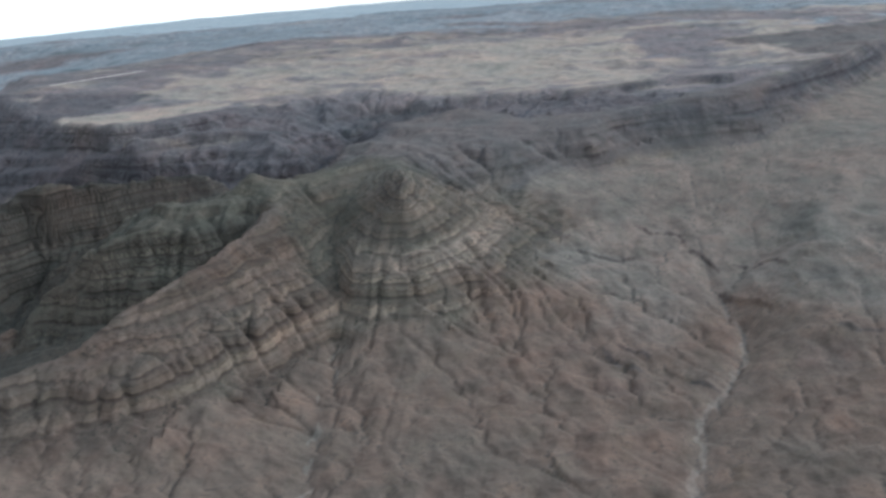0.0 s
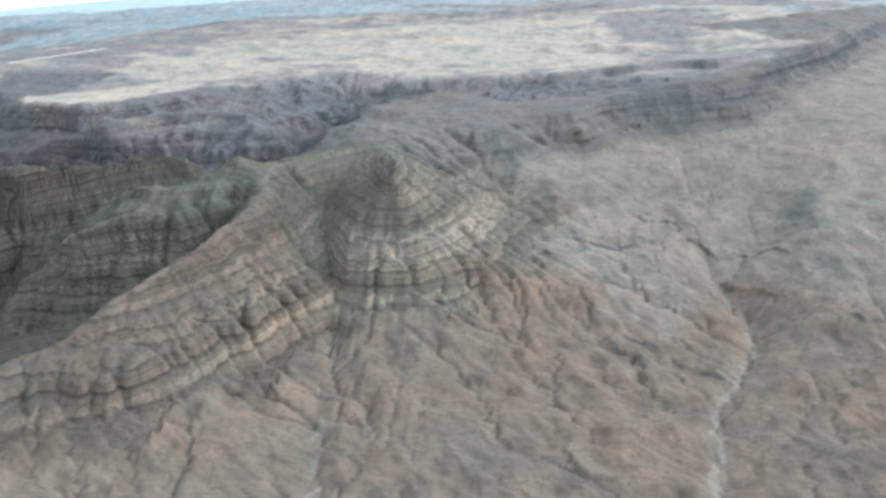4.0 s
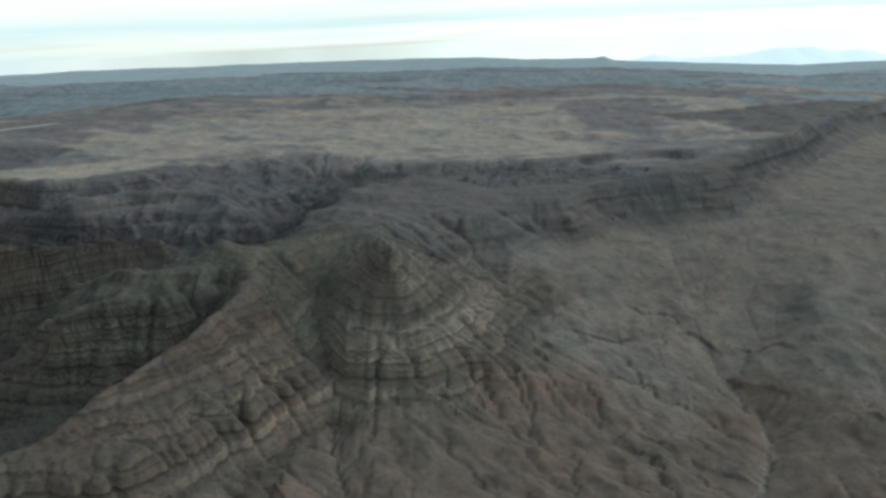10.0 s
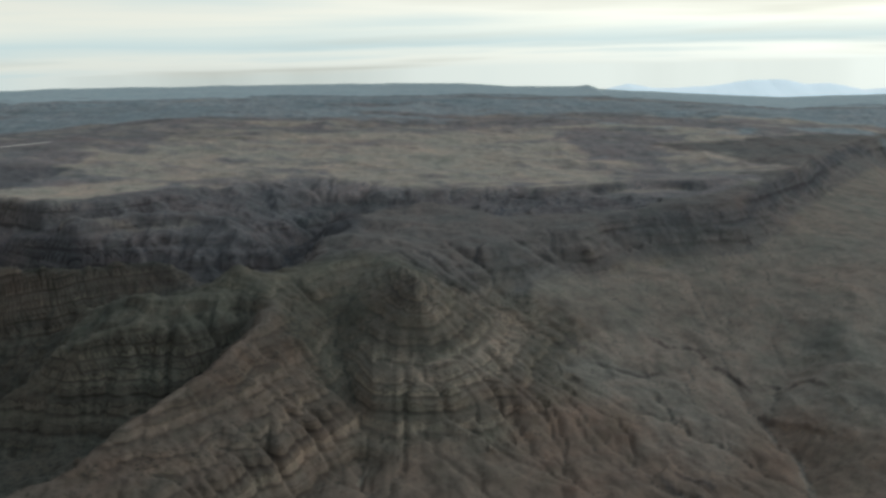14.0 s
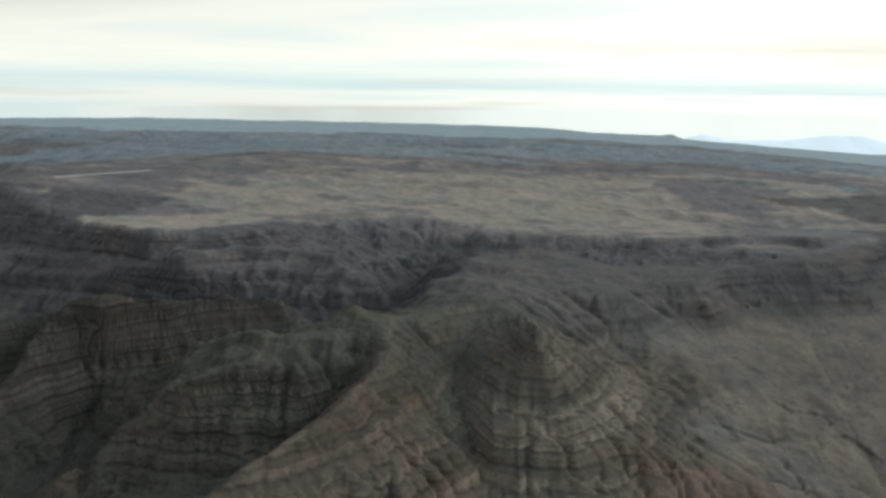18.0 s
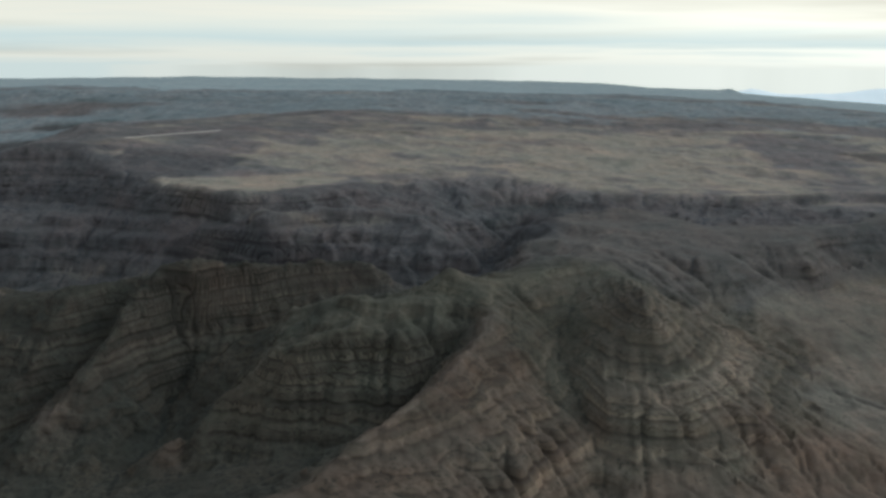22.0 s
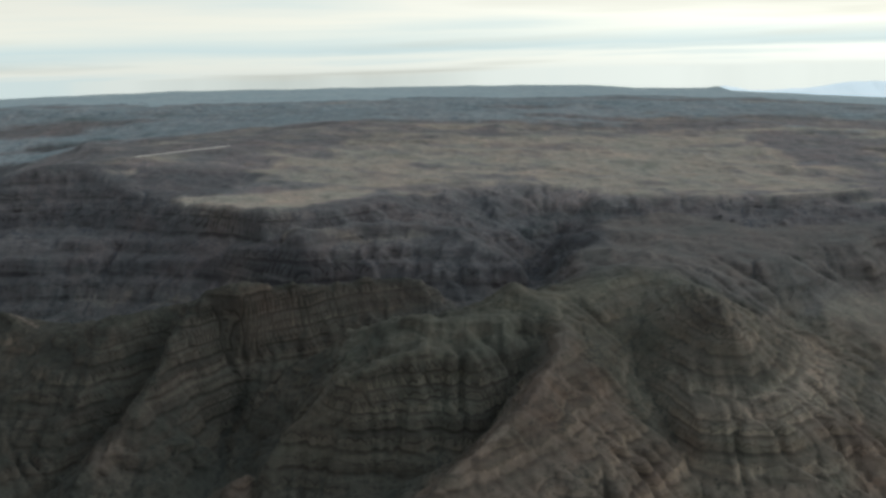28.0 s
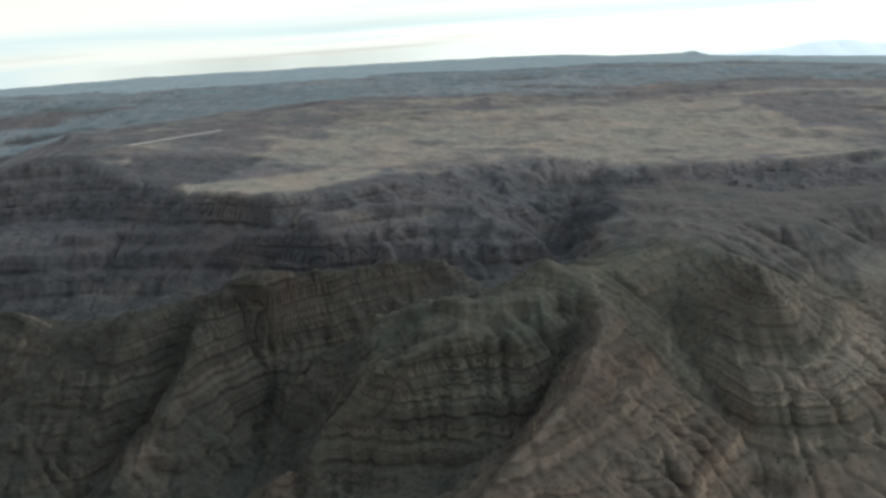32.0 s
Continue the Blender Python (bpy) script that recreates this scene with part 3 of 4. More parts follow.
def blurred(grid, k):
    """Soft changes from one kind of land to the next."""
    for axis in (0, 1):
        pad = [(0, 0)] * grid.ndim
        pad[axis] = (k + 1, k)
        c = np.cumsum(np.pad(grid, pad, mode="edge"), axis=axis, dtype=np.float64)
        n = c.shape[axis]
        grid = ((c.take(range(2 * k + 1, n), axis) - c.take(range(0, n - 2 * k - 1), axis)) / (2 * k + 1)).astype(np.float32)
    return grid


# ---- the sheet of ground: rows close together in front, wider towards the horizon ----
COLS, ROWS_N = 1240, 800
v = np.linspace(0, 1, ROWS_N)
row_y = (1 / ((1 - v) / math.sqrt(228) + v / math.sqrt(1740))) ** 2
u = np.linspace(-1, 1, COLS)
side = np.array([1.15, 1.5, 2.2, 3.5, 6, 10])
u = np.concatenate([-side[::-1], u, side])
row_y = np.concatenate([[-2500, -1200, -500, -150, 60, 150, 195, 215], row_y, [1800, 1900, 2100, 2500, 3300, 4600]])
gy = np.repeat(row_y[:, None], len(u), 1).astype(np.float32)
reach = np.clip(gy, 228, 1740)
gx = (-95 - (reach - 250) * 0.04 + u[None, :] * (235 + (reach - 250) * 0.44)).astype(np.float32)

warp_x = gx + (fractal(gx, gy, 20, 3) - 0.5) * 7
warp_y = gy + (fractal(gx + 300, gy + 900, 20, 3) - 0.5) * 7
blend_x, blend_y = 0.5 * (gx + warp_x), 0.5 * (gy + warp_y)
base = sample(skin, (np.clip(blend_x, X0, X1) - X0) / 2, (np.clip(blend_y, Y0, Y1) - Y0) / 2).astype(np.float32)
front = np.clip((230 - gy) / 300, 0, 1)
base = base * (1 - front) + front * 8
cut = sample(carved, (gx - wx[0]) / WET, (gy - wy[0]) / WET).astype(np.float32)
cut = cut * ((gx > wx[0]) & (gx < wx[-1]) & (gy > wy[0]) & (gy < wy[-1]))
streams = sample(water, (gx - wx[0]) / WET, (gy - wy[0]) / WET)

# kinds of land, on a coarser grid
REGIONS = list(LAND)
AT = {name: k for k, name in enumerate(REGIONS)}
cx, cy = np.meshgrid(np.arange(-1000, 760, 2.5), np.arange(220, 1400, 2.5))
of_line = np.array([AT[r] for r, _, _ in LINES])
kind_grid = of_line[nearest(cx, cy, of_kind("crest", "rim", "spur", "foot", "floor", "wash", "fan"))[2]]
wash_grid = nearest(cx, cy, of_kind("wash"))[0]
jx, jy = gx + (fractal(gx, gy, 18, 3) - 0.5) * 14, gy + (fractal(gx + 77, gy, 18, 3) - 0.5) * 14
gi = np.clip(np.round((jx + 1000) / 2.5), 0, cx.shape[1] - 1).astype(np.int32)
gj = np.clip(np.round((jy - 220) / 2.5), 0, cx.shape[0] - 1).astype(np.int32)
region = kind_grid[gj, gi]
wobble_x, wobble_y = gx + (fractal(gx, gy, 9, 3) - 0.5) * 6, gy + (fractal(gx + 60, gy, 9, 3) - 0.5) * 6
wash_d = sample(wash_grid, (wobble_x + 1000) / 2.5, (wobble_y - 220) / 2.5)

crest_d, crest_s, _ = nearest(gx, gy, of_kind("crest", "rim"))
slope = np.hypot(np.gradient(base, axis=0) / np.maximum(np.gradient(gy, axis=0), 1e-6), np.gradient(base, axis=1) / np.maximum(np.gradient(gx, axis=1), 1e-6))
hill = np.clip((slope - 0.10) / 0.35, 0, 1)
far_fade = np.clip((1000 - gy) / 400, 0.2, 1)
rough = region != AT["basin"]
# gullies run straight down from the crests
crest_s = crest_s + (fractal(gx, gy, 14, 3) - 0.5) * 9
gully = 1 - np.abs(2 * lattice(crest_s / 5.0, crest_d / 40) - 1)
gully2 = 1 - np.abs(2 * lattice(crest_s / 2.2 + 31, crest_d / 18) - 1)
wide = np.where(rough, 0.0, 1.0) * np.clip(wash_d / 12, 0, 1) * np.clip((520 - gy) / 60, 0.15, 1)
height = base + cut + wide * (fractal(gx + 0.4 * gy, gy - 0.3 * gx, 23, 4, 0.5, True) - 0.62) * 4.2 - hill * np.clip(crest_d / 5, 0, 1) * (gully ** 4 * 0.8 + gully2 ** 3 * 0.25) * rough * np.where(np.isin(region, [AT["butte"], AT["escarpment"]]), 0.2, np.where(region == AT["ridge"], 1.0, np.where(region == AT["mesa"], 0.1, 0.4))) * np.exp(-crest_d / 22) * np.clip((560 - gy) / 60, 0.25, 1)
away = np.clip((gy - 660) / 60, 0, 1)
height = height + (fractal(gx, gy, 60, 5, 0.5, True) - 0.62) * 6.0 * away + (fractal(gx, gy, 16, 4, 0.55, True) - 0.62) * np.where(np.isin(region, [AT[k] for k in ("mesa", "canyon", "canyon_wall")]), 2.0 + 2.6 * hill, np.where(rough, 1.2 + 1.9 * hill, 1.0)) * np.clip(crest_d / 4, 0.2, 1)
broken = np.isin(region, [AT[k] for k in ("mesa", "dome", "canyon")]) * np.clip((-140 - gx) / 20, 0, 1) * np.clip((540 - gy) / 40, 0, 1)
calm = 1 - 0.75 * np.clip((slope - 0.8) / 1.2, 0, 1)
height = height + broken * calm * ((fractal(gx, gy, 12, 4, 0.6, True) - 0.62) * 4.6 + (fractal(gx + 40, gy, 4.5, 3, 0.6, True) - 0.6) * 1.2) * (0.35 + 0.65 * hill)
wall_w = np.isin(region, [AT["canyon_wall"], AT["canyon"]]) * (base < 94) * np.clip((gy - 490) / 30, 0, 1) * np.clip((680 - gy) / 40, 0, 1)
height = height + wall_w * ((fractal(gx - 0.3 * gy, gy, 22, 4, 0.58, True) - 0.62) * 7.5 * np.clip(crest_d / 8, 0.15, 1))
# the broad heights stay where the lines put them
drift = blurred(blurred((height - base).astype(np.float32), 14), 10)
height = height - drift * (gy > 240) * (gy < 900)
# rock beds of uneven thickness stand out as ledges
dip = height + gx * DIP_X + gy * DIP_Y + (fractal(gx, gy, 70, 3) - 0.5) * 1.6 + (fractal(gx, gy, 13, 3) - 0.5) * 1.5
canyon_beds = np.clip((gy - 515) / 20, 0, 1) > 0.5
dip = np.where(canyon_beds, (height + (fractal(gx, gy, 90, 3) - 0.5) * 3.0) * 0.62, dip)
bed_no = np.clip(np.searchsorted(BEDS, dip) - 1, 0, len(BEDS) - 2)
thick = BEDS[bed_no + 1] - BEDS[bed_no]
part_of = np.clip((dip - BEDS[bed_no]) / thick, 0, 1)
ledge = np.where(part_of < 0.58, part_of * 0.26 / 0.58, 0.26 + (part_of - 0.58) * 0.74 / 0.42)
hard = np.where(np.isin(region, [AT["butte"], AT["ridge"]]), 0.52, np.where(np.isin(region, [AT["dome"], AT["mesa"]]), 0.54, np.where(np.isin(region, [AT["canyon"], AT["canyon_wall"]]), 0.78, np.where(rough, 0.45, 0.05))))
hard = hard * np.clip(hill * 1.5, 0, 1) * far_fade * (0.55 + 0.45 * np.clip((fractal(gx, gy, 19, 3) - 0.3) * 3, 0, 1))
height = height + (ledge - part_of) * thick * hard * np.where(canyon_beds, 1.6, 1.0)
# small ledges within the beds
step2 = dip / 1.45 + fractal(gx, gy, 30, 2) * 2
part2 = step2 - np.floor(step2)
height = height + (np.where(part2 < 0.6, part2 * 0.5, 0.3 + (part2 - 0.6) * 1.75) - part2) * 1.45 * 0.28 * hard
height = height + (fractal(gx, gy, 4.0, 3) - 0.5) * (0.3 + 0.4 * hill) * far_fade * calm
# scarps in the basin: the ground steps down towards the viewer's side
scarp_d = np.full(gx.shape, 99.0, np.float32)
block = (gx > -60) & (gx < 120) & (gy > 340) & (gy < 520)
sx, sy = wobble_x[block], wobble_y[block]
raise_by = np.zeros(sx.shape)
near_scarp = np.full(sx.shape, 99.0)
for pts, drop in SCARPS:
    d, s, _ = nearest(sx, sy, [(0, pts)])
    total = sum(math.dist(a, b) for a, b in zip(pts, pts[1:]))
    line_y = np.interp(sx, [p[0] for p in pts], [p[1] for p in pts])
    above = np.where(sy > line_y, d, -d)
    fade = np.clip(1 - np.abs(s / total - 0.5) * 2, 0, 0.35) / 0.35
    ends = (s <= 0) | (s >= total)
    lift = np.clip(above / 1.2 + 0.5, 0, 1) * np.exp(-np.clip(above, 0, None) / 11) * drop * fade * ~ends
    raise_by += lift * 0.6 * (0.5 + np.clip((fractal(sx, sy, 8, 3) - 0.35) * 3, 0, 1))
    near_scarp = np.where(~ends & (np.abs(above + 0.2) < 0.9 * np.sqrt(fade)) & (fractal(sx, sy, 7, 3) > 0.46), np.minimum(near_scarp, d), near_scarp)
height[block] += raise_by
scarp_d[block] = near_scarp
# beyond the plateau the land rises to the skyline and falls away behind it
sky_x = gx * 1700 / np.maximum(gy, 1100)
sky_z = np.interp(sky_x, [p[0] for p in SKYLINE], [p[1] for p in SKYLINE]) + (fractal(gx, gy, 60, 4) - 0.5) * 3
rise = np.clip((gy - 1090) / 610, 0, 1)
swell = (fractal(gx, gy, 150, 4) - 0.5) * 9 * np.sin(np.pi * rise)
height = np.where(gy > 1090, base * (1 - rise) + sky_z * rise + swell + (height - base) * (1 - rise), height)
height = height - np.clip((gy - 1720) / 500, 0, 1) * 75
patches = fractal(gx * 0.35, gy, 60, 5, 0.6)
region = np.where(gy > 960 + (patches - 0.5) * 520, AT["hazed"], region)
region = np.where((region == AT["hazed"]) & (fractal(gx * 0.13 + 9, gy, 34, 4, 0.6) > 0.63), AT["plateau"], region)
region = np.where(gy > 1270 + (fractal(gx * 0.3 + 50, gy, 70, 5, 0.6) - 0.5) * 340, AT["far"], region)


def inside_of(poly, blur, size):
    px = gx + (fractal(gx, gy, size, 5, 0.6) - 0.5) * blur
    py = gy + (fractal(gx + 500, gy + 100, size, 5, 0.6) - 0.5) * blur * 1.6
    hit = np.zeros(gx.shape, bool)
    for a, b in zip(poly, poly[1:] + poly[:1]):
        if a[1] != b[1]:
            hit ^= ((a[1] > py) != (b[1] > py)) & (px < (b[0] - a[0]) * (py - a[1]) / (b[1] - a[1]) + a[0])
    return hit


GRASS = [
    [(-276, 681), (-271, 712), (-235, 800), (-177, 850), (-103, 900), (10, 900), (17, 790), (25, 730), (26, 689), (-42, 650), (-72, 648), (-122, 660), (-135, 682), (-166, 698), (-192, 669), (-207, 656), (-230, 660)],
    [(-300, 615), (-280, 596), (-263, 583), (-243, 579), (-232, 597), (-217, 628), (-210, 650), (-230, 655), (-253, 648), (-269, 633)],
    [(60, 720), (70, 820), (125, 900), (170, 860), (150, 770), (115, 705)],
    [(-368, 657), (-346, 660), (-334, 678), (-331, 668), (-347, 654)],
]
flat_top = (slope < 0.22) & ((region == AT["plateau"]) | ((region == AT["canyon_wall"]) & (base > 94.5)) | (region == AT["hazed"]) | (region == AT["far"]))
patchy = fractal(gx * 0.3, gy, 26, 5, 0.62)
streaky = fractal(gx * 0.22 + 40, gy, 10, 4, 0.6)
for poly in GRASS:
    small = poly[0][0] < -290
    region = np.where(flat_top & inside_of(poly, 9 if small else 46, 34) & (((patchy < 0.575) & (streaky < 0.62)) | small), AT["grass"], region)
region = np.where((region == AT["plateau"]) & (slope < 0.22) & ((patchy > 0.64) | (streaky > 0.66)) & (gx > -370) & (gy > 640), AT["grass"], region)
bed_width = np.where(gx > -40, 1.25, 0.8)
region = np.where((region == AT["basin"]) & (gy + gx * 0.25 > 425 + (fractal(gx, gy, 45, 4) - 0.5) * 110), AT["fan"], region)
# the talus meets the fan along one clear line
contact = np.interp(gx + (fractal(gx, gy, 9, 3) - 0.5) * 5, [-43, -34, -24, -9, 6, 22, 42, 60, 76, 100, 150, 210, 300], [494, 510, 521, 527, 548, 559, 563, 563, 582, 621, 720, 820, 950])
east = gx > -46
region = np.where(east & np.isin(region, [AT["basin"], AT["fan"]]) & (gy > contact), AT["escarpment"], region)
region = np.where(east & (region == AT["escarpment"]) & (gy < contact), AT["fan"], region)
region = np.where((wash_d < bed_width) & (gy < 480), AT["wash"], region)
region = np.where(scarp_d < 2.0, AT["outcrop"], region)
rim_no = next(n for n, (r, k, _) in enumerate(LINES) if (r, k) == ("butte", "rim"))
rim_d = nearest(wobble_x, wobble_y, [(0, LINES[rim_no][2][1:])])[0]
scree = 1 - np.abs(2 * lattice(np.arctan2(gy - 458, gx + 84) * 26, np.hypot(gx + 84, gy - 458) / 30) - 1)
below_rim = (np.hypot(gx + 84, gy - 458) > 32) & (gx > -92)
region = np.where((region == AT["butte"]) & ((rim_d < 1.0) & (fractal(gx, gy, 5, 3) > 0.42) | below_rim & (rim_d < 9) & (scree > 0.80)), AT["ledge"], region)
# darker tones fill the bowl between ridge and butte
bowl = inside_of([(-131, 447), (-128, 434), (-122, 424), (-114, 416), (-110, 404), (-104, 403), (-105, 420), (-103, 432), (-99, 446), (-102, 464), (-107, 478), (-115, 466), (-122, 455)], 9, 12)
region = np.where(bowl & np.isin(region, [AT["ridge"], AT["butte"], AT["dome"]]), AT["bowl"], region)
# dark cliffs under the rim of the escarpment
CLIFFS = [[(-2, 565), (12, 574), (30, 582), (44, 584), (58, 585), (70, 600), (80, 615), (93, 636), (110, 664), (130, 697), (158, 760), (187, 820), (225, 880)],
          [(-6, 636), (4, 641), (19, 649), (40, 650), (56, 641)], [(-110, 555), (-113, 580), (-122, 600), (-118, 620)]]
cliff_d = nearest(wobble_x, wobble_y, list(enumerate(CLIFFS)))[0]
# the shade in the side gorge is painted with the dark cliff tone
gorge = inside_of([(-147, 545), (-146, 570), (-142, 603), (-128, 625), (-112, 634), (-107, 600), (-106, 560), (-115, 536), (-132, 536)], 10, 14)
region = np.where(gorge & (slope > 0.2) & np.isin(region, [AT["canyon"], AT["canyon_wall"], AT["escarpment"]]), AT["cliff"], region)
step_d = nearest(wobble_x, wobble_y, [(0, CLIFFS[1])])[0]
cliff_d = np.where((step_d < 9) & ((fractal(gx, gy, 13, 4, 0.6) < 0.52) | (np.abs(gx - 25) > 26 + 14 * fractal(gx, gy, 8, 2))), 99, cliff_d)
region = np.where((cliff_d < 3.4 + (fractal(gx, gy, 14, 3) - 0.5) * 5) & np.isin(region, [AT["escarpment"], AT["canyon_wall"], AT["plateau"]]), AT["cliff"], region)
scarp_line = nearest(gx, gy, [(0, [(-169, 353), (-163, 361), (-156, 371), (-151, 378), (-148, 384)]), (1, [(-320, 486), (-311, 481), (-302, 476)])])[0]
region = np.where((scarp_line < 0.9) & (fractal(gx, gy, 6, 2) > 0.4), AT["ledge"], region)
BENCHES = [
    [(-238, 562), (-234, 563), (-215, 566), (-198, 572), (-184, 575)],
    [(-326, 571), (-316, 568), (-306, 567)],
    [(-293, 558), (-282, 555), (-271, 551)],
    [(-262, 557), (-256, 555), (-246, 552)],
    [(-215, 536), (-200, 537), (-192, 532)],
]
bench_d = nearest(wobble_x, wobble_y, list(enumerate(BENCHES)))[0]
region = np.where((bench_d < 1.5) & np.isin(region, [AT["canyon_wall"], AT["canyon"]]), AT["bench"], region)
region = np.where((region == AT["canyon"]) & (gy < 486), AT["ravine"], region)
top_d = np.hypot(wobble_x + 86, (wobble_y - 452) * 0.8)
region = np.where(top_d < 9.5, AT["crown"], region)
height = height + np.clip(1.3 - top_d / 13, 0, 1) * ((fractal(gx, gy, 7, 4, 0.6, True) - 0.58) * 4.0 - 0.4)
tongue = nearest(wobble_x, wobble_y, [(0, [(-132, 441), (-137, 427), (-140, 414), (-143, 402)])])[0]
region = np.where((tongue < 3.2) & (gx > -147), AT["red"], region)
for red_x, red_y, red_r in ((-56, 417, 6), (-46, 424, 4), (57, 384, 8), (66, 378, 6), (-20, 392, 4), (-262, 409, 5), (-223, 397, 4), (30, 368, 5), (-5, 362, 6)):
    spot = np.hypot(gx - red_x, gy - red_y) + (fractal(gx, gy, 7, 4, 0.6) - 0.5) * 16
    region = np.where((spot < red_r) & (region != AT["wash"]), AT["red"], region)
height = height - np.clip(1 - wash_d / 6, 0, 1) * 1.0

NAMES = {
    "basin": ("ground", "grey brown gravel desert floor cut by shallow gullies", "desert", "structure"),
    "fan": ("alluvial_fan", "grey gravel fan sloping down from the escarpment", "desert", "structure"),
    "ridge": ("banded_ridge", "long tan limestone ridge with dark ledges and gullied flanks", "ridge", ""),
    "butte": ("stepped_butte", "cone shaped butte ringed by pale layered rock ledges", "butte", ""),
    "dome": ("domed_hill", "rounded olive hill with dark cliffs below its brow", "hill", ""),
    "mesa": ("red_mesa", "red brown mesa with broken cliff walls and scrubby top", "mesa", ""),
    "canyon": ("canyon_floor", "rocky canyon bottom between steep walls, darkened to paint its shade", "canyon", "structure"),
    "canyon_wall": ("canyon_wall", "dark layered canyon wall below the plateau edge", "cliff", ""),
    "escarpment": ("escarpment", "grey talus escarpment below the plateau rim", "cliff", ""),
    "plateau": ("plateau", "scrub covered high plateau with dark eroded rims", "plateau", "structure"),
    "grass": ("grassland", "pale dry grass flats on the high plateau", "grassland", "structure"),
    "hazed": ("hazed_upland", "rising upland with haze painted into its blue green tones", "woodland", "structure"),
    "far": ("far_plateau", "plateau reaching the horizon, haze put in as blue grey glow", "plateau", "structure"),
    "crown": ("rock_crown", "dark broken rocks crowning the stepped butte", "rocks", "structure"),
    "red": ("red_soil", "patches of dull red soil on the desert slopes", "soil", "structure"),
    "ravine": ("ravine", "dark olive ravine floors between the layered hills", "ravine", "structure"),
    "bowl": ("dark_bowl", "dark bowl between the banded ridge and the butte", "ravine", "structure"),
    "cliff": ("rim_cliff", "dark blue grey cliff band under the rim, with painted gorge shade", "cliff", "structure"),
    "bench": ("rock_bench", "narrow pale benches along the dark canyon walls", "ledge", "structure"),
    "ledge": ("pale_ledge", "pale scree ledges round the butte and along the ridge", "ledge", "structure"),
    "wash": ("dry_wash", "pale sandy bed of a dry winding wash", "wash", "structure"),
    "outcrop": ("rock_outcrop", "dark broken rock scarps standing out of the desert floor", "rocks", "structure"),
}


def tones(column):
    table = np.array([LAND[k][column] for k in REGIONS], np.float32)
    sharp = table[region]
    keep = ((region == AT["wash"]) | (region == AT["outcrop"]))[..., None]
    thin = np.isin(region, [AT["ledge"], AT["bench"]])[..., None]
    distant = np.clip((gy - 560) / 60, 0, 1)[..., None]
    distant = np.maximum(distant, np.clip(1 - np.abs(gy - contact) / 14, 0, 1)[..., None] * (gx > -46)[..., None])
    soft_tone = blurred(blurred(sharp, 7), 5) * (1 - distant) + blurred(sharp, 2) * distant
    return np.where(keep, sharp, np.where(thin, 0.5 * sharp + 0.5 * soft_tone, soft_tone))


soil, rock, bush = tones(0), tones(1), tones(2)
bed_tone = np.random.RandomState(5).uniform(0.78, 1.2, len(BEDS)).astype(np.float32)[bed_no][..., None]
rock, soil = rock * bed_tone, soil * (0.6 + 0.4 * bed_tone)
cover_table = np.array([(LAND[k][3], LAND[k][4], 0.0) for k in REGIONS], np.float32)
cover = blurred(cover_table[region], 4)
cover[..., 0] += 0.7 * np.clip((streams - 2.2) / 3.5, 0, 1) * (gy < 640)
cover[..., 2] = part_of

# level ground for the airstrip
STRIP = ((-341, 708), (-305, 771))
strip_d, strip_s, _ = nearest(gx, gy, [(0, list(STRIP))])
strip_f = np.clip(strip_s / math.dist(*STRIP), 0, 1)
strip_z = 112.2 + 1.2 * strip_f
level_w = np.clip(2.2 - strip_d / 5, 0, 1)
height = height * (1 - level_w) + strip_z * level_w

nr, nc = gx.shape
verts = np.stack([gx, gy, height], -1).reshape(-1, 3).astype(np.float32)
index = np.arange(nr * nc, dtype=np.int32).reshape(nr, nc)
quads = np.stack([index[:-1, :-1], index[:-1, 1:], index[1:, 1:], index[1:, :-1]], -1).reshape(-1, 4)


def joined(tags):
    """A number for each unbroken patch of equal tags, found row by row from runs of equal tags."""
    rows, cols = tags.shape
    begin = np.ones(tags.shape, bool)
    begin[:, 1:] = tags[:, 1:] != tags[:, :-1]
    run = np.cumsum(begin.ravel()).reshape(tags.shape) - 1
    same = tags[1:] == tags[:-1]
    pairs = np.unique(np.stack([run[:-1][same], run[1:][same]], 1), axis=0).tolist()
    head = list(range(int(run[-1, -1]) + 1))

    def top(i):
        while head[i] != i:
            head[i] = head[head[i]]
            i = head[i]
        return i

    for p, q in pairs:
        p, q = top(p), top(q)
        if p != q:
            head[max(p, q)] = min(p, q)
    return np.array([top(i) for i in range(len(head))])[run]


HILLS = [k for k in REGIONS if not NAMES[k][3]]
tags = region[:-1, :-1].astype(np.int32) * 1000
layer_no = np.clip(np.floor(blurred((base + gx * DIP_X + gy * DIP_Y).astype(np.float32), 4) / (2 * BED)) + 100, 0, 500).astype(np.int32)[:-1, :-1]
tags = tags + np.where(np.isin(region[:-1, :-1], [AT[k] for k in HILLS]), layer_no, 0)
for turn in range(2):
    patch = joined(tags)
    size = np.bincount(patch.ravel(), minlength=patch.size)
    small = (size[patch] < 900) & ~np.isin(tags // 1000, [AT[k] for k in ("wash", "outcrop", "ledge", "bench", "red", "crown", "bowl", "cliff")])
    for _ in range(16):
        for axis, way in ((1, 1), (0, 1), (1, -1), (0, -1)):
            other, tiny = np.roll(tags, way, axis), np.roll(small, way, axis)
            take = small & ~tiny
            tags[take] = other[take]
            small = small & ~take
        if not small.any():
            break
patch = joined(tags).ravel()
quad_region = (tags // 1000).ravel()
LAYERS = {"soil": soil, "rock": rock, "bush": bush, "cover": cover}
slot = np.full(len(verts), -1, np.int32)


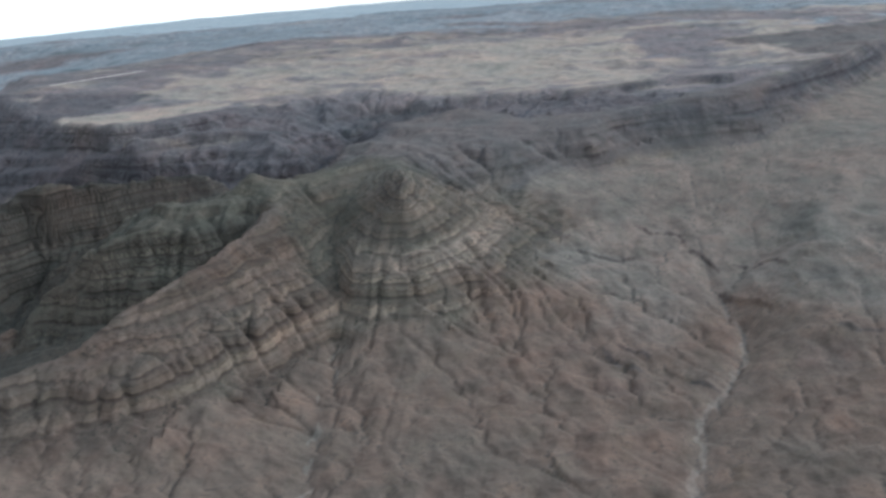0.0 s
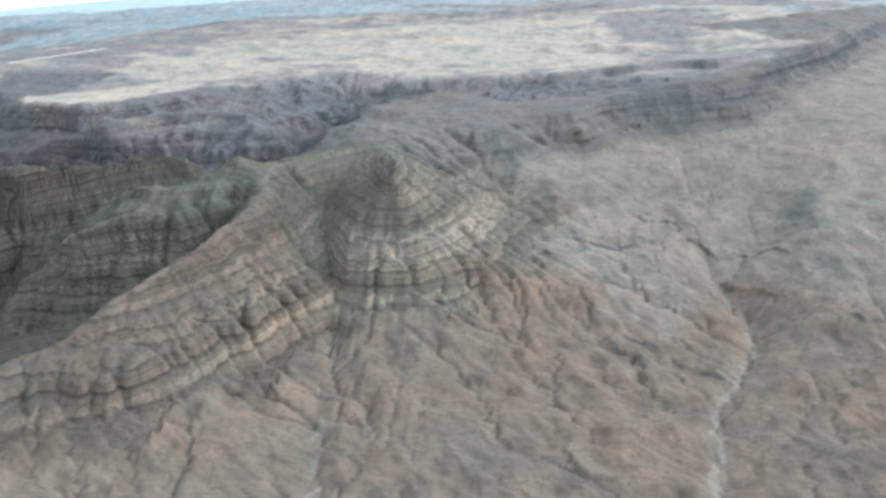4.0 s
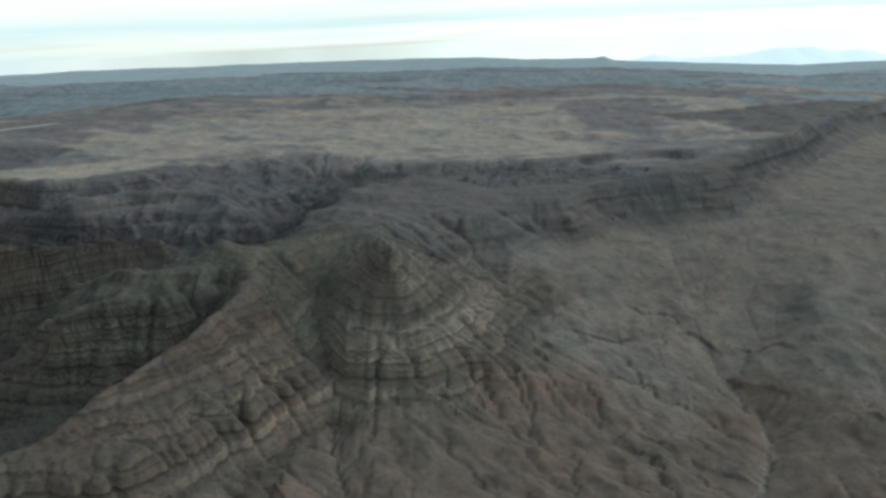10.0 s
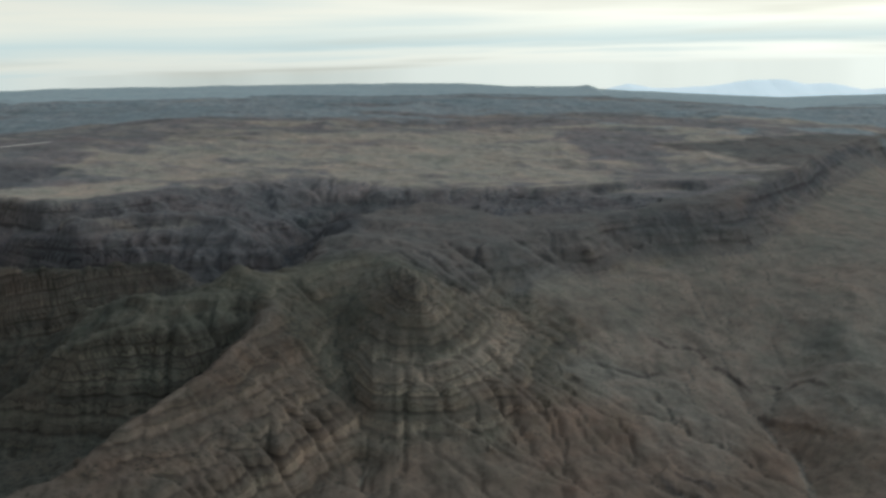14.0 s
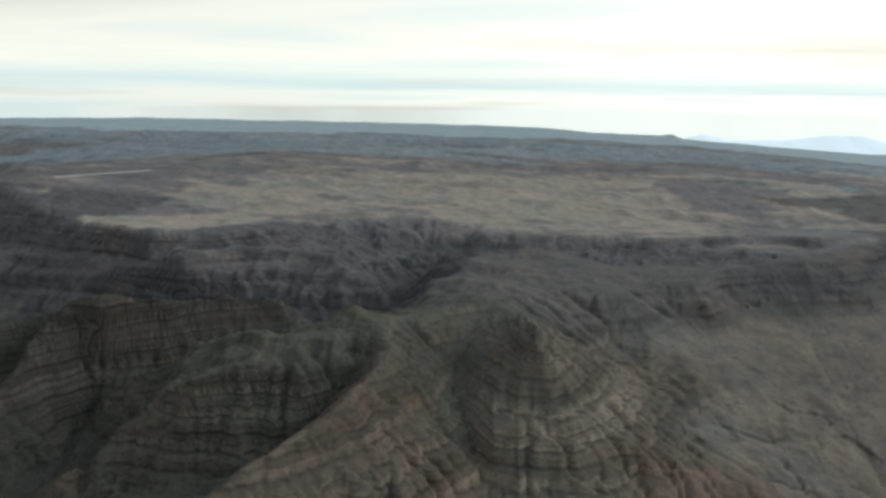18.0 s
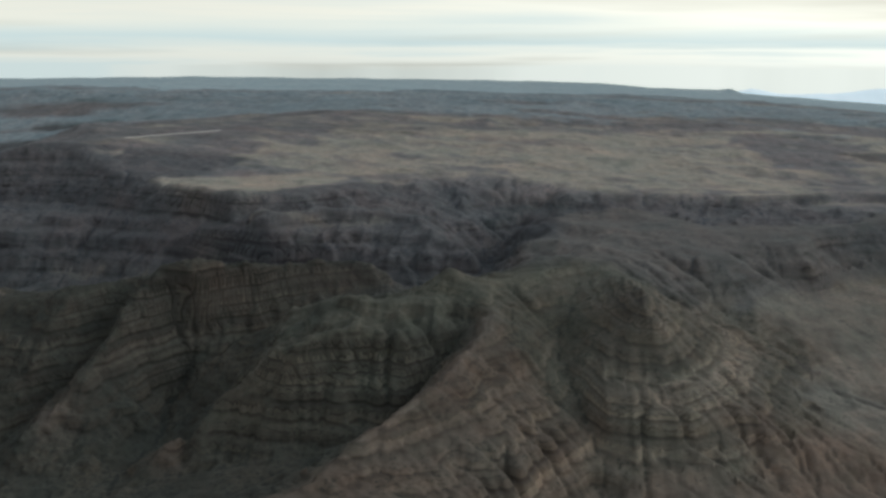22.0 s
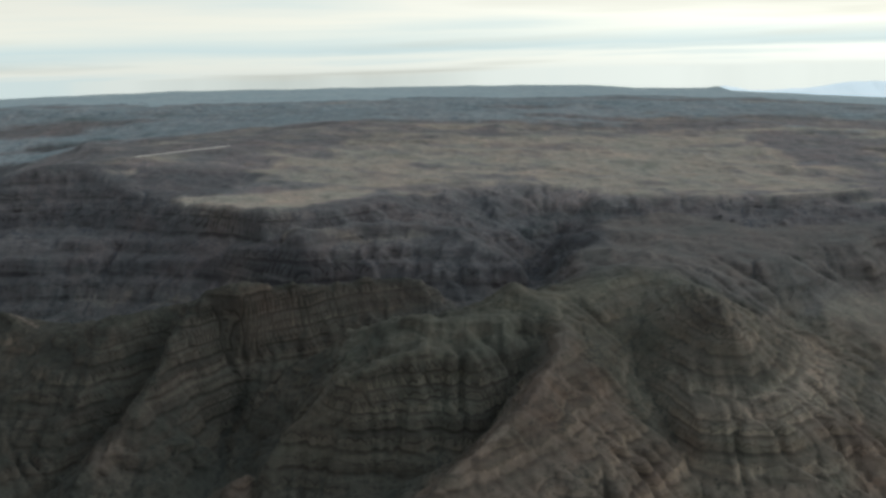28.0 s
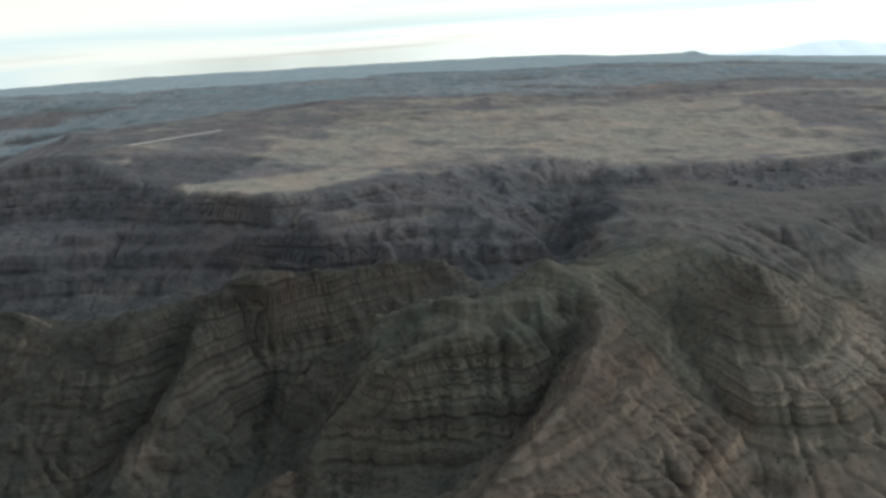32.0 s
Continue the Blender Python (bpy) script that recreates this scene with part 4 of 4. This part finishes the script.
def sheet_mesh(name, faces, material):
    slot[faces.ravel()] = 0
    used = np.flatnonzero(slot == 0)
    slot[used] = np.arange(len(used), dtype=np.int32)
    local = slot[faces]
    slot[used] = -1
    me = bpy.data.meshes.new(name)
    me.vertices.add(len(used))
    me.vertices.foreach_set("co", verts[used].ravel())
    me.loops.add(local.size)
    me.loops.foreach_set("vertex_index", local.ravel())
    me.polygons.add(len(local))
    me.polygons.foreach_set("loop_start", np.arange(0, local.size, 4, dtype=np.int32))
    me.update(calc_edges=True)
    me.polygons.foreach_set("use_smooth", np.ones(len(local), bool))
    for key, grid in LAYERS.items():
        layer = me.attributes.new(key, "FLOAT_COLOR", "POINT")
        rgb = grid.reshape(-1, 3)[used]
        layer.data.foreach_set("color", np.concatenate([rgb, np.ones((len(used), 1), np.float32)], 1).ravel())
    me.materials.append(material)
    return new(name, me)


for key in REGIONS:
    name, label, category, kind = NAMES[key]
    mine = quad_region == AT[key]
    material = {"far": FAR_MAT, "hazed": HAZED_UPLAND_MAT}.get(key, LAND_MAT)
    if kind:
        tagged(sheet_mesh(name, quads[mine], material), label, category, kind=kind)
        continue
    # a hill is a stack of rock beds
    hill_ob = tagged(new(name), label, category)
    faces, ids = quads[mine], patch[mine]
    centre = verts[faces[:, 0]]
    hill_ob.location = (float(centre[:, 0].mean()), float(centre[:, 1].mean()), float(centre[:, 2].min()))
    levels = {int(one): float(centre[ids == one, 2].mean()) for one in np.unique(ids)}
    ordered = sorted(levels, key=levels.get)
    for one in ordered:
        piece = "talus_slope" if one == ordered[0] else "summit" if one == ordered[-1] else "rock_bed"
        ob = sheet_mesh(piece, faces[ids == one], material)
        ob.parent = hill_ob
        ob.matrix_parent_inverse = Matrix.Translation(hill_ob.location).inverted()


# ---- pale airstrip on the plateau ----
def plain_material(name, colour, rough=0.9, glow=0.0):
    m = bpy.data.materials.new(name)
    m.use_nodes = True
    t = m.node_tree
    bsdf = t.nodes["Principled BSDF"]
    geo = t.nodes.new("ShaderNodeNewGeometry")
    n = node(t, "ShaderNodeTexNoise", Scale=0.15, Detail=6.0)
    t.links.new(geo.outputs["Position"], n.inputs["Vector"])
    dark = tuple(c * 0.8 for c in colour)
    t.links.new(mix(t, n.outputs[0], colour, dark), bsdf.inputs["Base Color"])
    bsdf.inputs["Roughness"].default_value = rough
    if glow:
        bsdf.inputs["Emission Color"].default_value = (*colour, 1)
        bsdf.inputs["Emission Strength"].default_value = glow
    return m


def airstrip(a, b, width):
    bm = bmesh.new()
    steps = 60
    across = Vector((b[1] - a[1], a[0] - b[0], 0)).normalized() * width / 2
    rings = []
    ends = [112.2, 113.4]
    for k in range(steps + 1):
        c = Vector((a[0] + (b[0] - a[0]) * k / steps, a[1] + (b[1] - a[1]) * k / steps, 0))
        ring = []
        for f, dz in ((-1.0, -0.4), (-0.9, 0.12), (0.9, 0.12), (1.0, -0.4)):
            p = c + across * f
            ring.append(bm.verts.new((p.x, p.y, ends[0] + (ends[1] - ends[0]) * k / steps + dz)))
        rings.append(ring)
    for r, q in zip(rings, rings[1:]):
        for k in range(3):
            bm.faces.new((r[k], r[k + 1], q[k + 1], q[k]))
    bmesh.ops.recalc_face_normals(bm, faces=bm.faces)
    me = bpy.data.meshes.new("airstrip")
    bm.to_mesh(me)
    bm.free()
    me.materials.append(plain_material("pale_gravel", (0.62, 0.58, 0.52)))
    return tagged(new("airstrip", me), "long pale gravel airstrip on the scrub plateau", "airstrip", kind="structure")


airstrip(*STRIP, 3.0)


# ---- far mountains behind the horizon ----
def mountain_range(name, profile, y, depth, label, material):
    """A ridge with a worn crest: the profile gives crest heights along x."""
    bm = bmesh.new()
    xs = np.linspace(profile[0][0], profile[-1][0], 160)
    tops = np.interp(xs, [p[0] for p in profile], [p[1] for p in profile])
    rows = []
    for k, (off, share) in enumerate(((-depth, 0.0), (-depth * 0.5, 0.45), (-depth * 0.18, 0.82), (0.0, 1.0), (depth * 0.5, 0.4), (depth, 0.0))):
        row = []
        for x, top in zip(xs, tops):
            wob = noise.fractal(Vector((x / 90, k * 3.1, 1.7)), 0.8, 2.0, 4)
            row.append(bm.verts.new((x, y + off + wob * 30 * (k != 3), 20 + (top - 20 + wob * 2.2) * share)))
        rows.append(row)
    for r, q in zip(rows, rows[1:]):
        for i in range(len(xs) - 1):
            bm.faces.new((r[i], r[i + 1], q[i + 1], q[i]))
    bmesh.ops.recalc_face_normals(bm, faces=bm.faces)
    me = bpy.data.meshes.new(name)
    bm.to_mesh(me)
    bm.free()
    for p in me.polygons:
        p.use_smooth = True
    me.materials.append(material)
    return tagged(new(name, me), label, "mountains", kind="structure")


# haze over the mountains is put in as pale blue colour and glow
HAZE_MAT = plain_material("painted_haze_distance", (0.50, 0.59, 0.63), glow=0.9)
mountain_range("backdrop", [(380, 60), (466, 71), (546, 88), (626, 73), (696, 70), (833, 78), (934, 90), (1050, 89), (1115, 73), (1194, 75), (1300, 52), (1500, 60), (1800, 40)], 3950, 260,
               "mountains beyond the horizon, painted and glowing pale blue for haze", HAZE_MAT)
